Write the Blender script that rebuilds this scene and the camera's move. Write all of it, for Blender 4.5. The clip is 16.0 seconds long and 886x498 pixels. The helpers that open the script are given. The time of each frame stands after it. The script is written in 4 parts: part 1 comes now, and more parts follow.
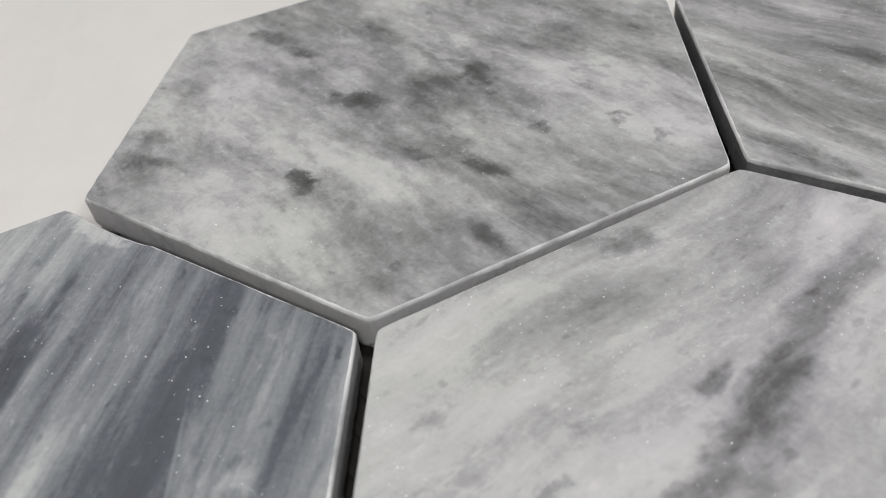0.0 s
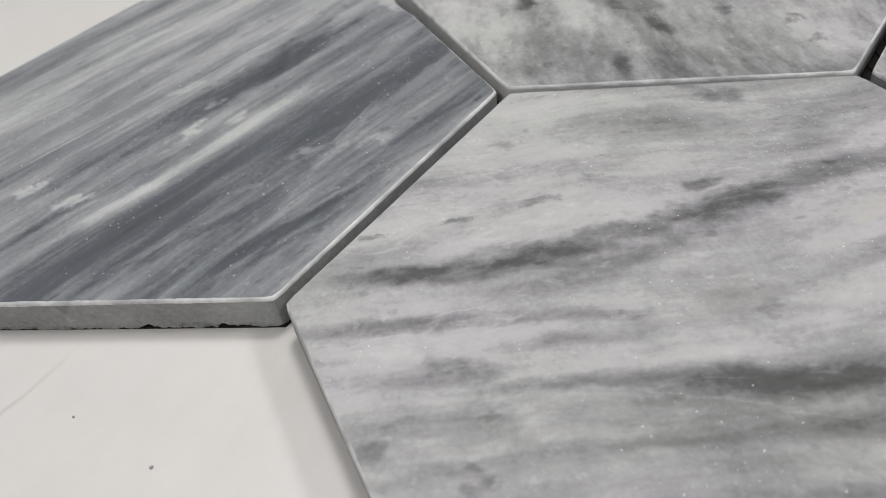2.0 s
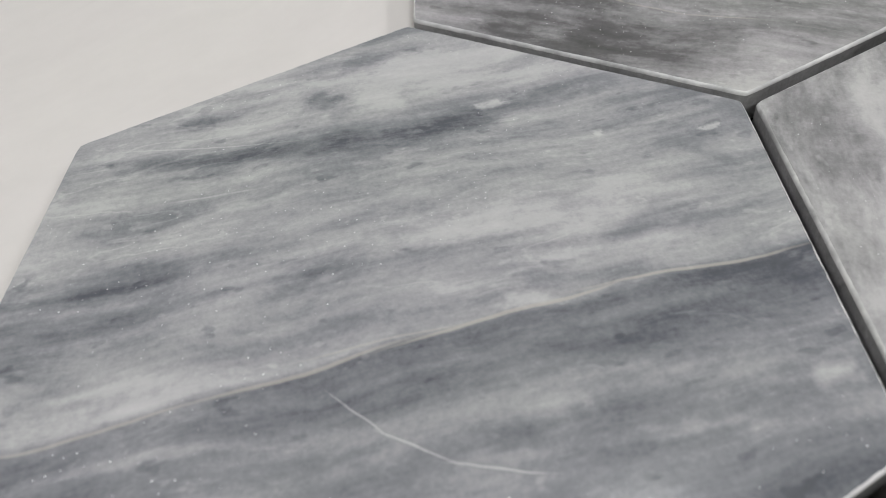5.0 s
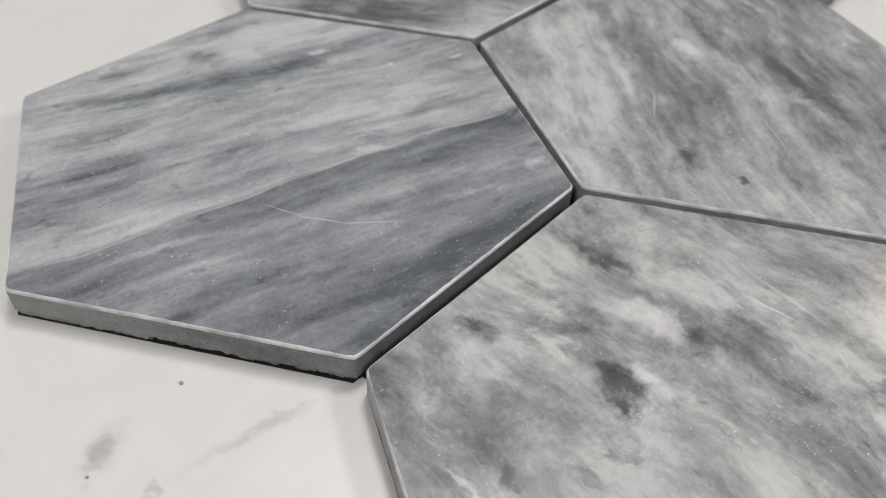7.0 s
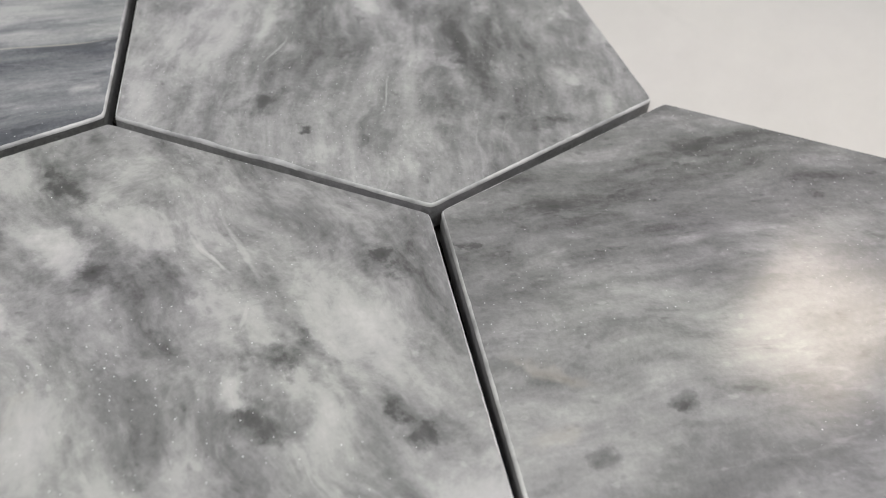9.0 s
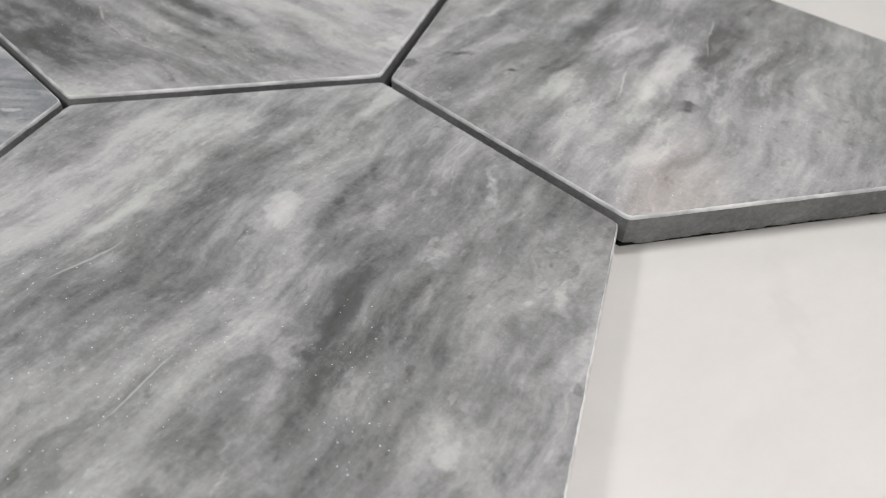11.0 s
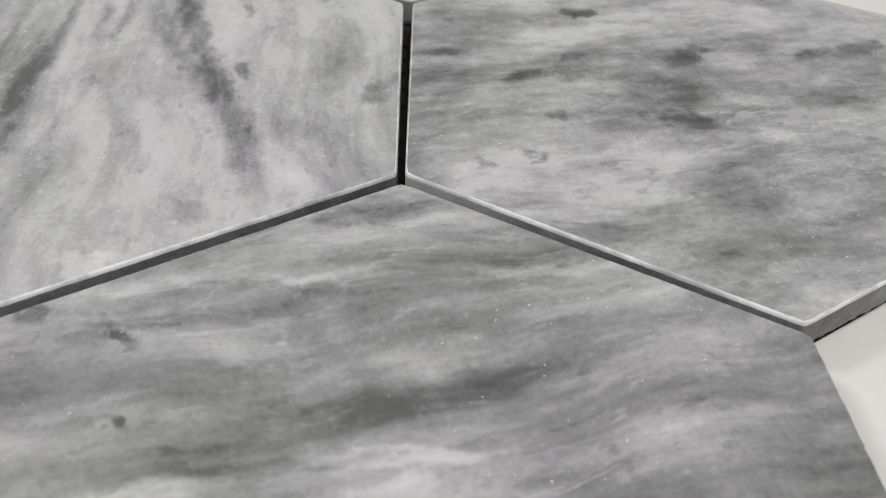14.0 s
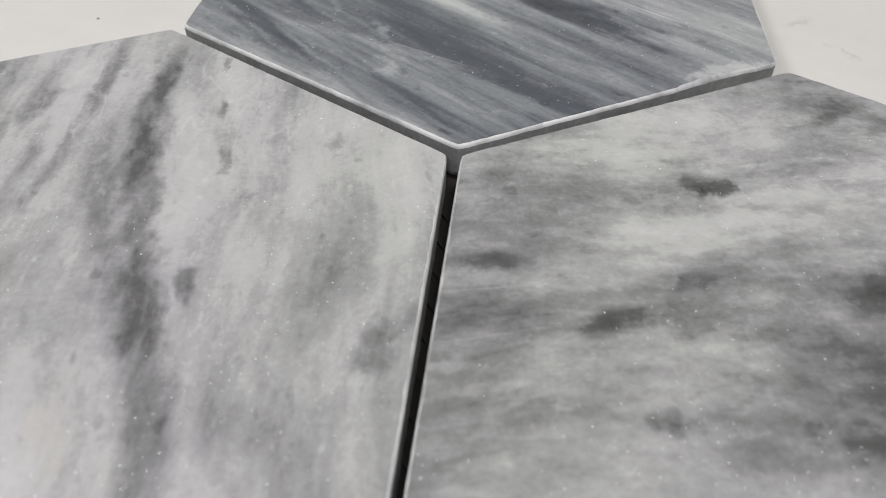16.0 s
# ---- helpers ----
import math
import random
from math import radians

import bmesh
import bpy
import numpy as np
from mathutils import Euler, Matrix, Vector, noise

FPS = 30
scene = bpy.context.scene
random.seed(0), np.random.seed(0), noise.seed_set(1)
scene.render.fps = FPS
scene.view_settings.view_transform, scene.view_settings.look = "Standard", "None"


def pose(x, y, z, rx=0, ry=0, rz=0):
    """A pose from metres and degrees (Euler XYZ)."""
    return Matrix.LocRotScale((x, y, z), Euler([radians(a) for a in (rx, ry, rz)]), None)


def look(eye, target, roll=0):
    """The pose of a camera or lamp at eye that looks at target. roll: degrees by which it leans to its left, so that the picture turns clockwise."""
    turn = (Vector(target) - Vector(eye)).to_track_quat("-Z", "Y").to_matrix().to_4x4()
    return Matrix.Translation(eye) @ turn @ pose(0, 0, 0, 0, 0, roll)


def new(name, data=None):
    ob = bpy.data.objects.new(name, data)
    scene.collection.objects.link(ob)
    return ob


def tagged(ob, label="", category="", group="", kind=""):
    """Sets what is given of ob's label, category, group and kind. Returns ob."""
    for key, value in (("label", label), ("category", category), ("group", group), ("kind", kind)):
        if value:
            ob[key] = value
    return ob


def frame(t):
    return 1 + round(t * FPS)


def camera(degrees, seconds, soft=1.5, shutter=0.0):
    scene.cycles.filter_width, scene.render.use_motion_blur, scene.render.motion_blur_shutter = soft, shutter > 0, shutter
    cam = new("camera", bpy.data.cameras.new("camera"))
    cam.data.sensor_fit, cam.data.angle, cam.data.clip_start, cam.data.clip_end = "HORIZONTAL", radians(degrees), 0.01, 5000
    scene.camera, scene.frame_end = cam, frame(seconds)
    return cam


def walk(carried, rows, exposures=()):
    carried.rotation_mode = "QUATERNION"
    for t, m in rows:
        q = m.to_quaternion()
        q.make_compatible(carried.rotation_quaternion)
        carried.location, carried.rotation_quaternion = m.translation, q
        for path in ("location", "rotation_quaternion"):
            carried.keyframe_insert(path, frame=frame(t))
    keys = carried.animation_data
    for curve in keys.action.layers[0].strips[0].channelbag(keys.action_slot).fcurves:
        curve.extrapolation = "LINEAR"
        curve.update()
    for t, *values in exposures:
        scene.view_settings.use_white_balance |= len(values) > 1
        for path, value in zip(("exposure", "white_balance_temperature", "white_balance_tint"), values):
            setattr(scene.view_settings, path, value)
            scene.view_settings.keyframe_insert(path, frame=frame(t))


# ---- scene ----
# Camera and walk
cam = camera(59.4, 16.0, 0.85)
cam.data.dof.use_dof = True
cam.data.dof.focus_distance = 0.145
cam.data.dof.aperture_fstop = 23.0
walk(cam, [
    (0.0, pose(-0.0601, 0.0123, 0.0962, 48.97, 5.94, -57.54)),
    (0.5, pose(-0.0717, 0.0019, 0.0945, 48.88, 6.15, -49.49)),
    (1.0, pose(-0.0784, -0.0171, 0.0933, 48.85, 6.56, -41.30)),
    (1.5, pose(-0.0803, -0.0369, 0.0999, 47.68, 6.75, -32.98)),
    (2.0, pose(-0.0687, -0.0621, 0.1011, 47.60, 6.40, -25.08)),
    (2.5, pose(-0.0582, -0.0877, 0.0996, 48.29, 5.84, -18.71)),
    (3.0, pose(-0.0536, -0.1086, 0.1052, 45.63, 5.39, -11.79)),
    (3.5, pose(-0.0517, -0.1356, 0.1007, 45.91, 4.70, -4.49)),
    (4.0, pose(-0.0552, -0.1556, 0.0969, 45.23, 3.48, -1.68)),
    (4.5, pose(-0.0493, -0.1760, 0.0924, 44.74, 4.59, 0.17)),
    (7.0, pose(-0.0825, -0.2778, 0.1260, 46.49, -2.67, -18.02)),
    (7.5, pose(-0.0755, -0.2938, 0.1225, 47.66, -3.99, -23.05)),
    (8.0, pose(-0.0446, -0.2983, 0.1142, 47.30, -5.05, -22.53)),
    (8.5, pose(0.0014, -0.3046, 0.1085, 47.75, -4.61, -17.37)),
    (9.0, pose(0.0350, -0.3044, 0.1052, 48.19, -4.90, -11.41)),
    (9.5, pose(0.0624, -0.2861, 0.1096, 47.98, -4.68, -3.59)),
    (10.0, pose(0.0844, -0.2600, 0.1093, 48.91, -4.61, 3.58)),
    (10.2, pose(0.0913, -0.2497, 0.1098, 48.84, -4.61, 5.98)),
    (12.3, pose(0.1658, -0.1150, 0.0939, 49.40, -1.09, 35.29)),
    (12.5, pose(0.1673, -0.1006, 0.0964, 48.55, -1.37, 38.21)),
    (13.0, pose(0.1707, -0.0683, 0.0971, 47.76, -1.61, 45.64)),
    (13.5, pose(0.1727, -0.0376, 0.0966, 47.67, -0.50, 53.71)),
    (14.0, pose(0.1674, -0.0193, 0.0969, 47.73, -2.01, 58.85)),
    (14.5, pose(0.1518, -0.0071, 0.0989, 47.30, -2.16, 59.41)),
    (15.0, pose(0.1323, 0.0066, 0.0940, 48.92, -1.65, 61.38)),
    (15.5, pose(0.1210, 0.0190, 0.0950, 47.90, -1.62, 63.83)),
    (16.0, pose(0.1001, 0.0272, 0.0927, 45.73, -0.77, 66.15)),
], [(0, 0.1), (2.5, 0.04), (4.5, 0.0), (7, 0.03), (9.5, -0.06), (12.3, 0.13), (14, 0.13), (16, 0.08)])

PITCH = 0.130          # centre to centre of two tiles
GAP = 0.0024           # open joint
THICK = 0.0077         # tile thickness

# Light: a pale room under ceiling panels, and two small warm glare lamps added low over the table
world = bpy.data.worlds.new("room_air")
world.use_nodes = True
scene.world = world
world.node_tree.nodes["Background"].inputs[0].default_value = (0.95, 0.97, 1.0, 1)
world.node_tree.nodes["Background"].inputs[1].default_value = 0.1
scene.view_settings.exposure = 0.0


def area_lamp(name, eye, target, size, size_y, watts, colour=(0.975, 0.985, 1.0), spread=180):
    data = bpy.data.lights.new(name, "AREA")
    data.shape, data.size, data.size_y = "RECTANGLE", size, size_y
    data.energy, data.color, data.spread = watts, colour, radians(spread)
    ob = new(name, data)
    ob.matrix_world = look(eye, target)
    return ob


MID = (0.065, -0.11, 0.0)
area_lamp("ceiling_lamp_middle", (0.36, 0.40, 1.90), MID, 0.4, 0.4, 17)
area_lamp("ceiling_lamp_east", (1.72, -0.90, 1.90), MID, 0.45, 0.45, 25)
area_lamp("ceiling_lamp_west", (-1.42, -1.10, 1.90), MID, 0.5, 0.5, 28)
area_lamp("ceiling_lamp_south", (0.3, -1.6, 1.90), MID, 0.6, 0.6, 6)
# no real lamp hangs here: these two are added to put warm glare on the stone
area_lamp("added_glare_lamp_east", (0.298, -0.083, 0.188), (0.142, -0.207, 0.020), 0.066, 0.066, 0.022, (1, 0.85, 0.73), 85)
area_lamp("added_glare_lamp_north", (0.168, 0.212, 0.200), (0.169, 0.002, 0.008), 0.055, 0.055, 0.0018, (1, 0.85, 0.73), 30)


# ---- materials ----
def material(name):
    m = bpy.data.materials.new(name)
    m.use_nodes = True
    return m, m.node_tree, m.node_tree.nodes["Principled BSDF"]


def node(tree, kind, **sets):
    n = tree.nodes.new(kind)
    for key, value in sets.items():
        n.inputs[key.replace("_", " ")].default_value = value
    return n


def plain(name, colour, rough=0.6, spec=0.5):
    m, tree, bsdf = material(name)
    bsdf.inputs["Base Color"].default_value = (*colour, 1)
    bsdf.inputs["Roughness"].default_value = rough
    bsdf.inputs["Specular IOR Level"].default_value = spec
    tex = node(tree, "ShaderNodeTexNoise", Scale=400.0, Detail=4.0)
    bump = node(tree, "ShaderNodeBump", Strength=0.2, Distance=0.0005)
    tree.links.new(tex.outputs["Fac"], bump.inputs["Height"])
    tree.links.new(bump.outputs["Normal"], bsdf.inputs["Normal"])
    return m


class Marble:
    """Honed grey marble: wavering beds, mottling, hair veins, crystal grain, and single veins and clouds."""

    def __init__(self, name, angle, level, streak=0.35, mottle=0.25, seed=0.0, coarse=6.0, grain=0.075, hair=0.10, tint=0.5, fold=1.0):
        self.m, self.tree, self.bsdf = material(name)
        t, link = self.tree, self.tree.links.new
        self.angle, self.seed, self.tint = angle, seed, tint
        at = t.nodes.new("ShaderNodeTexCoord").outputs["Object"]
        self.moved = self._vector("ADD", at, (seed, seed * 0.7, seed * 0.3))
        # slow folds bend the beds; quick ones curl and fray whatever lies in them
        along = Vector((math.cos(radians(angle)), math.sin(radians(angle)), 0))
        slow = self._warp(at, 24.0, 1.0, (0.013 * fold, 0.013 * fold, 0.0))
        self.bed = self._warp(slow, 120.0, 2.0, (0.0016 * fold, 0.0016 * fold, 0.0))
        curled = self._warp(self.bed, 170.0, 5.0, (0.005 * fold, 0.005 * fold, 0.0))
        self.at = self._warp(curled, 230.0, 6.0, tuple(along * 0.015), "Fac")
        self.warm = self.value = self.clouds = None
        self._noise((1 / coarse, 1, 1), 46.0, 8.0, streak * 1.15, seed, 0.58)
        self._noise((1 / (coarse * 0.8), 1, 1), 150.0, 8.0, streak * 0.95, seed + 13, 0.56)
        self._noise((1 / (coarse * 0.6), 1, 1), 420.0, 5.0, streak * 0.42, seed + 3, 0.60)
        self._noise((0.55, 1, 1), 22.0, 6.0, mottle, seed + 7, 0.58)
        self._noise((0.6, 1, 1), 95.0, 8.0, mottle * 1.05, seed + 9, 0.60)
        self._noise((0.8, 1, 1), 340.0, 6.0, mottle * 0.35, seed + 19, 0.6)
        self._noise((1, 1, 1), 900.0, 4.0, grain, seed + 5, 0.75)
        # hair veins along the beds: dark ones, and fewer pale ones
        if hair:
            self._hairs((0.22, 1, 1), 42.0, 0.030, -hair, seed + 23)
            self._hairs((0.30, 1, 1), 64.0, 0.016, hair * 0.9, seed + 29)
            self._specks(420.0, 0.66, 0.74, 0.10, seed + 31)
            self._specks(300.0, 0.650, 0.74, -0.12, seed + 37)
        self.level = level

    def _vector(self, how, a, b):
        n = node(self.tree, "ShaderNodeVectorMath")
        n.operation = how
        self.tree.links.new(a, n.inputs[0])
        if isinstance(b, tuple):
            n.inputs[1].default_value = b
        else:
            self.tree.links.new(b, n.inputs[1])
        return n.outputs[0]

    def _math(self, how, a, b):
        n = node(self.tree, "ShaderNodeMath")
        n.operation = how
        self.tree.links.new(a, n.inputs[0])
        if isinstance(b, (int, float)):
            n.inputs[1].default_value = b
        else:
            self.tree.links.new(b, n.inputs[1])
        return n.outputs[0]

    def _warp(self, base, scale, detail, size, which="Color"):
        t, link = self.tree, self.tree.links.new
        tex = node(t, "ShaderNodeTexNoise", Scale=scale, Detail=detail, Roughness=0.55)
        link(self.moved, tex.inputs["Vector"])
        middle = self._vector("SUBTRACT", tex.outputs[which], (0.5, 0.5, 0.5))
        n = node(t, "ShaderNodeVectorMath")
        n.operation = "MULTIPLY_ADD"
        n.inputs[1].default_value = size
        link(middle, n.inputs[0])
        link(base, n.inputs[2])
        return n.outputs[0]

    def _sum(self, socket, clouds=False):
        held = self.clouds if clouds else self.value
        total = socket if held is None else self._math("ADD", held, socket)
        if clouds:
            self.clouds = total
        else:
            self.value = total

    def _field(self, squeeze, scale, detail, seed, rough):
        """A noise laid along the beds."""
        t, link = self.tree, self.tree.links.new
        turn = node(t, "ShaderNodeMapping", Rotation=(0, 0, radians(-self.angle)))
        link(self.bed, turn.inputs["Vector"])
        place = node(t, "ShaderNodeMapping", Location=(seed, seed * 1.3, 0.0), Scale=squeeze)
        link(turn.outputs[0], place.inputs["Vector"])
        tex = node(t, "ShaderNodeTexNoise", Scale=scale, Detail=detail, Roughness=rough)
        link(place.outputs[0], tex.inputs["Vector"])
        return tex.outputs["Fac"]

    def _range(self, socket, low, high, to_low, to_high, smooth=False):
        n = node(self.tree, "ShaderNodeMapRange")
        n.interpolation_type = "SMOOTHSTEP" if smooth else "LINEAR"
        for key, value in (("From Min", low), ("From Max", high), ("To Min", to_low), ("To Max", to_high)):
            n.inputs[key].default_value = value
        self.tree.links.new(socket, n.inputs["Value"])
        return n.outputs[0]

    def _noise(self, squeeze, scale, detail, amount, seed, rough=0.52):
        self._sum(self._range(self._field(squeeze, scale, detail, seed, rough), 0.26, 0.74, -amount, amount))

    def _hairs(self, squeeze, scale, width, amount, seed):
        ridge = self._math("ABSOLUTE", self._math("SUBTRACT", self._field(squeeze, scale, 5.0, seed, 0.5), 0.5), 0.0)
        line = self._range(ridge, 0.0, width, amount, 0.0, True)
        patchy = self._range(self._field((0.5, 1, 1), 30.0, 3.0, seed + 2, 0.5), 0.47, 0.62, 0.0, 1.0, True)
        self._sum(self._math("MULTIPLY", line, patchy))

    def _specks(self, scale, low, high, amount, seed):
        self._sum(self._range(self._field((0.6, 1, 1), scale, 2.0, seed, 0.5), low, high, 0.0, amount, True))

    def _spot(self, x, y, angle, scale=(1, 1, 1), fine=False):
        t = self.tree
        place = node(t, "ShaderNodeMapping")
        place.vector_type = "TEXTURE"
        place.inputs["Location"].default_value = (x * PITCH / 100, y * PITCH / 100, 0.0)
        place.inputs["Rotation"].default_value = (0, 0, radians(angle))
        place.inputs["Scale"].default_value = scale
        t.links.new(self.bed if fine else self.at, place.inputs["Vector"])
        return place.outputs[0]

    def cloud(self, x, y, length, width, angle, amount, hard=0.0, warm=False):
        """A lens-shaped patch, darker (below 0) or lighter; x, y in hundredths of a pitch from the tile's centre."""
        t, link = self.tree, self.tree.links.new
        size = (length * PITCH / 200, width * PITCH / 200, 1.0)
        far = node(t, "ShaderNodeVectorMath")
        far.operation = "LENGTH"
        link(self._spot(x, y, angle, size, width < 1.3), far.inputs[0])
        soft = self._range(far.outputs["Value"], 1.2, hard * 0.8, 0.0, amount, True)
        if warm:
            self.warm = soft if self.warm is None else self._math("MAXIMUM", self.warm, soft)
        else:
            self._sum(soft, width >= 1.3)

    def side(self, x, y, angle, amount, soft):
        """Another tone on the left of the line through x, y that runs at that angle: stone beds, and shade painted on
        sawn edges.
        """
        axes = self.tree.nodes.new("ShaderNodeSeparateXYZ")
        self.tree.links.new(self._spot(x, y, angle, fine=soft < 1), axes.inputs[0])
        edge = soft * PITCH / 100
        self._sum(self._range(axes.outputs["Y"], -edge, edge, 0.0, amount, True))

    def fleck(self, x, y, length, width, angle, amount, hard=0.0):
        """A rusty or honey-coloured vein."""
        self.cloud(x, y, length, width, angle, amount, hard, True)

    def _mix(self, factor, a, b, how="MIX"):
        n = self.tree.nodes.new("ShaderNodeMix")
        n.data_type, n.blend_type = "RGBA", how
        for socket, value in ((n.inputs[0], factor), (n.inputs[6], a), (n.inputs[7], b)):
            if isinstance(value, (tuple, float)):
                socket.default_value = value
            else:
                self.tree.links.new(value, socket)
        return n.outputs[2]

    def _painted_glints(self, scale, size, share):
        """Glints of single calcite crystals, a fraction of a millimetre across, painted as bright dots."""
        t, link = self.tree, self.tree.links.new
        cells = node(t, "ShaderNodeTexVoronoi", Scale=scale, Randomness=1.0)
        cells.voronoi_dimensions = "2D"
        link(self.moved, cells.inputs["Vector"])
        parts = t.nodes.new("ShaderNodeSeparateColor")
        link(cells.outputs["Color"], parts.inputs[0])
        reach = self._range(parts.outputs[1], 0.0, 1.0, size * 0.4, size)
        near = self._math("LESS_THAN", cells.outputs["Distance"], reach)
        crowd = self._range(self._field((0.7, 1, 1), 34.0, 3.0, self.seed + 41, 0.5), 0.35, 0.65, -share * 0.8, share)
        pick = self._math("LESS_THAN", parts.outputs[0], crowd)
        return self._math("MULTIPLY", self._math("MULTIPLY", near, pick), self._range(parts.outputs[2], 0, 1, 0.12, 0.9))

    def finish(self, rough_min=0.09, rough_max=0.19, sparkle=True, shades=None):
        t, link = self.tree, self.tree.links.new
        if self.clouds is not None:
            # clouds are thick here and thin there
            body = self._range(self._field((0.4, 1, 1), 150.0, 8.0, self.seed + 43, 0.62), 0.3, 0.7, 0.45, 1.5)
            self._sum(self._math("MULTIPLY", self.clouds, body))
        self.value = self._math("ADD", self.value, self.level)
        # neither the palest nor the darkest stone runs into one flat tone
        over = self._math("MULTIPLY", self._math("MAXIMUM", self._math("SUBTRACT", self.value, 0.80), 0.0), -0.55)
        under = self._math("MULTIPLY", self._math("MINIMUM", self._math("SUBTRACT", self.value, 0.20), 0.0), -0.55)
        self.value = self._math("ADD", self.value, self._math("ADD", over, under))
        ramp = t.nodes.new("ShaderNodeValToRGB")
        e = ramp.color_ramp.elements
        shades = shades or ((0.052, 0.052, 0.050), (0.116, 0.116, 0.115), (0.226, 0.226, 0.226), (0.376, 0.374, 0.370), (0.585, 0.575, 0.565))
        e[0].position, e[0].color = 0.0, (*shades[0], 1)
        e[1].position, e[1].color = 1.0, (*shades[4], 1)
        for p, c in zip((0.25, 0.5, 0.75), shades[1:4]):
            e.new(p).color = (*c, 1)
        link(self.value, ramp.inputs["Fac"])
        colour = ramp.outputs["Color"]
        # faint olive and lilac casts that follow the beds
        cast = self._range(self._field((0.5, 1, 1), 26.0, 6.0, self.seed + 47, 0.6), 0.36, 0.64, 0.0, 1.0)
        hue = self._mix(cast, (1.05, 0.985, 1.045, 1), (1.005, 1.008, 0.95, 1))
        colour = self._mix(self.tint, colour, hue, "MULTIPLY")
        if self.warm is not None:
            colour = self._mix(self.warm, colour, (0.48, 0.445, 0.39, 1))
        grain = node(t, "ShaderNodeTexNoise", Scale=1300.0, Detail=3.0, Roughness=0.7)
        link(self.moved, grain.inputs["Vector"])
        link(self._range(grain.outputs["Fac"], 0.3, 0.7, rough_min, rough_max), self.bsdf.inputs["Roughness"])
        if sparkle:
            # crystal glints go into the base colour as near-white dots
            glint = self._math("MAXIMUM", self._painted_glints(640.0, 0.085, 0.34), self._painted_glints(210.0, 0.034, 0.04))
            colour = self._mix(glint, colour, (0.88, 0.88, 0.88, 1))
        link(colour, self.bsdf.inputs["Base Color"])
        bump = node(t, "ShaderNodeBump", Strength=0.25, Distance=0.00007)
        link(grain.outputs["Fac"], bump.inputs["Height"])
        link(bump.outputs["Normal"], self.bsdf.inputs["Normal"])
        return self.m


def tabletop_material():
    white = Marble("white_veined_tabletop", 45, 0.62, 0.02, 0.05, 11.0, 9.0, 0.008, 0.0, 0.1)
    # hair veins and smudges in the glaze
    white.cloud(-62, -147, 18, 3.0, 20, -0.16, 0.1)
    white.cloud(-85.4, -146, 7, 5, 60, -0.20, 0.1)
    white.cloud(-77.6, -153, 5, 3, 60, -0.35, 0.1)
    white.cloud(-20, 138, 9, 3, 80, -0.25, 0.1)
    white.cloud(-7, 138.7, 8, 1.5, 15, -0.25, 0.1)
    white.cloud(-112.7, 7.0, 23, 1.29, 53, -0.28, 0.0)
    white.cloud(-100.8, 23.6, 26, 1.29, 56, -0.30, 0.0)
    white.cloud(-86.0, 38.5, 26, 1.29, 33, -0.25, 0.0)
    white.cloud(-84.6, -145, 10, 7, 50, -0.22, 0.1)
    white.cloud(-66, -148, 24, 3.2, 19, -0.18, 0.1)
    white.cloud(125, -60, 45, 5, 100, -0.08, 0.1)
    return white.finish(0.30, 0.36, False, ((0.325, 0.308, 0.292), (0.45, 0.429, 0.411), (0.575, 0.550, 0.526), (0.652, 0.624, 0.597), (0.71, 0.68, 0.652)))


# ---- room ----
def mesh_object(name, bm, mat, parent=None, label="", smooth=False):
    data = bpy.data.meshes.new(name)
    bm.normal_update()
    bm.to_mesh(data)
    bm.free()
    data.materials.append(mat)
    if smooth:
        for p in data.polygons:
            p.use_smooth = True
    ob = new(name, data)
    ob.parent = parent
    if label:
        ob["label"] = label
    return ob


def block(x0, y0, z0, x1, y1, z1, bevel=0.0):
    bm = bmesh.new()
    bmesh.ops.create_cube(bm, size=1)
    bmesh.ops.scale(bm, vec=(x1 - x0, y1 - y0, z1 - z0), verts=bm.verts)
    bmesh.ops.translate(bm, vec=((x0 + x1) / 2, (y0 + y1) / 2, (z0 + z1) / 2), verts=bm.verts)
    if bevel:
        bmesh.ops.bevel(bm, geom=bm.edges[:], offset=bevel, segments=3, affect="EDGES", profile=0.5)
    return bm


def part(name, bm, mat, parent, label=""):
    return mesh_object(name, bm, mat, parent, label)


PAINT = plain("wall_paint", (0.72, 0.72, 0.70), 0.85)
FLOOR = plain("grey_floor", (0.35, 0.34, 0.33), 0.5)


def setting(name, bm, mat, label):
    return tagged(mesh_object(name, bm, mat), label, "room", kind="structure")


setting("floor", block(-2.6, -2.9, -0.85, 2.8, 2.5, -0.75), FLOOR, "plain grey floor under the table")
setting("ceiling", block(-2.6, -2.9, 2.0, 2.8, 2.5, 2.1), PAINT, "plain white ceiling over the room")
setting("wall_north", block(-2.6, 2.5, -0.75, 2.8, 2.6, 2.0), PAINT, "plain off-white wall")
setting("wall_south", block(-2.6, -3.0, -0.75, 2.8, -2.9, 2.0), PAINT, "plain off-white wall")
setting("wall_east", block(2.8, -2.9, -0.75, 2.9, 2.5, 2.0), PAINT, "plain off-white wall")
setting("wall_west", block(-2.7, -2.9, -0.75, -2.6, 2.5, 2.0), PAINT, "plain off-white wall")
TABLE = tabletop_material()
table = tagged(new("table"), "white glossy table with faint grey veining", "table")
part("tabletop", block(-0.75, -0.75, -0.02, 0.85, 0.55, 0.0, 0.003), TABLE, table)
for lx, ly in ((-0.68, -0.68), (0.78, -0.68), (-0.68, 0.48), (0.78, 0.48)):
    part("leg", block(lx - 0.03, ly - 0.03, -0.75, lx + 0.03, ly + 0.03, -0.02, 0.004), PAINT, table)

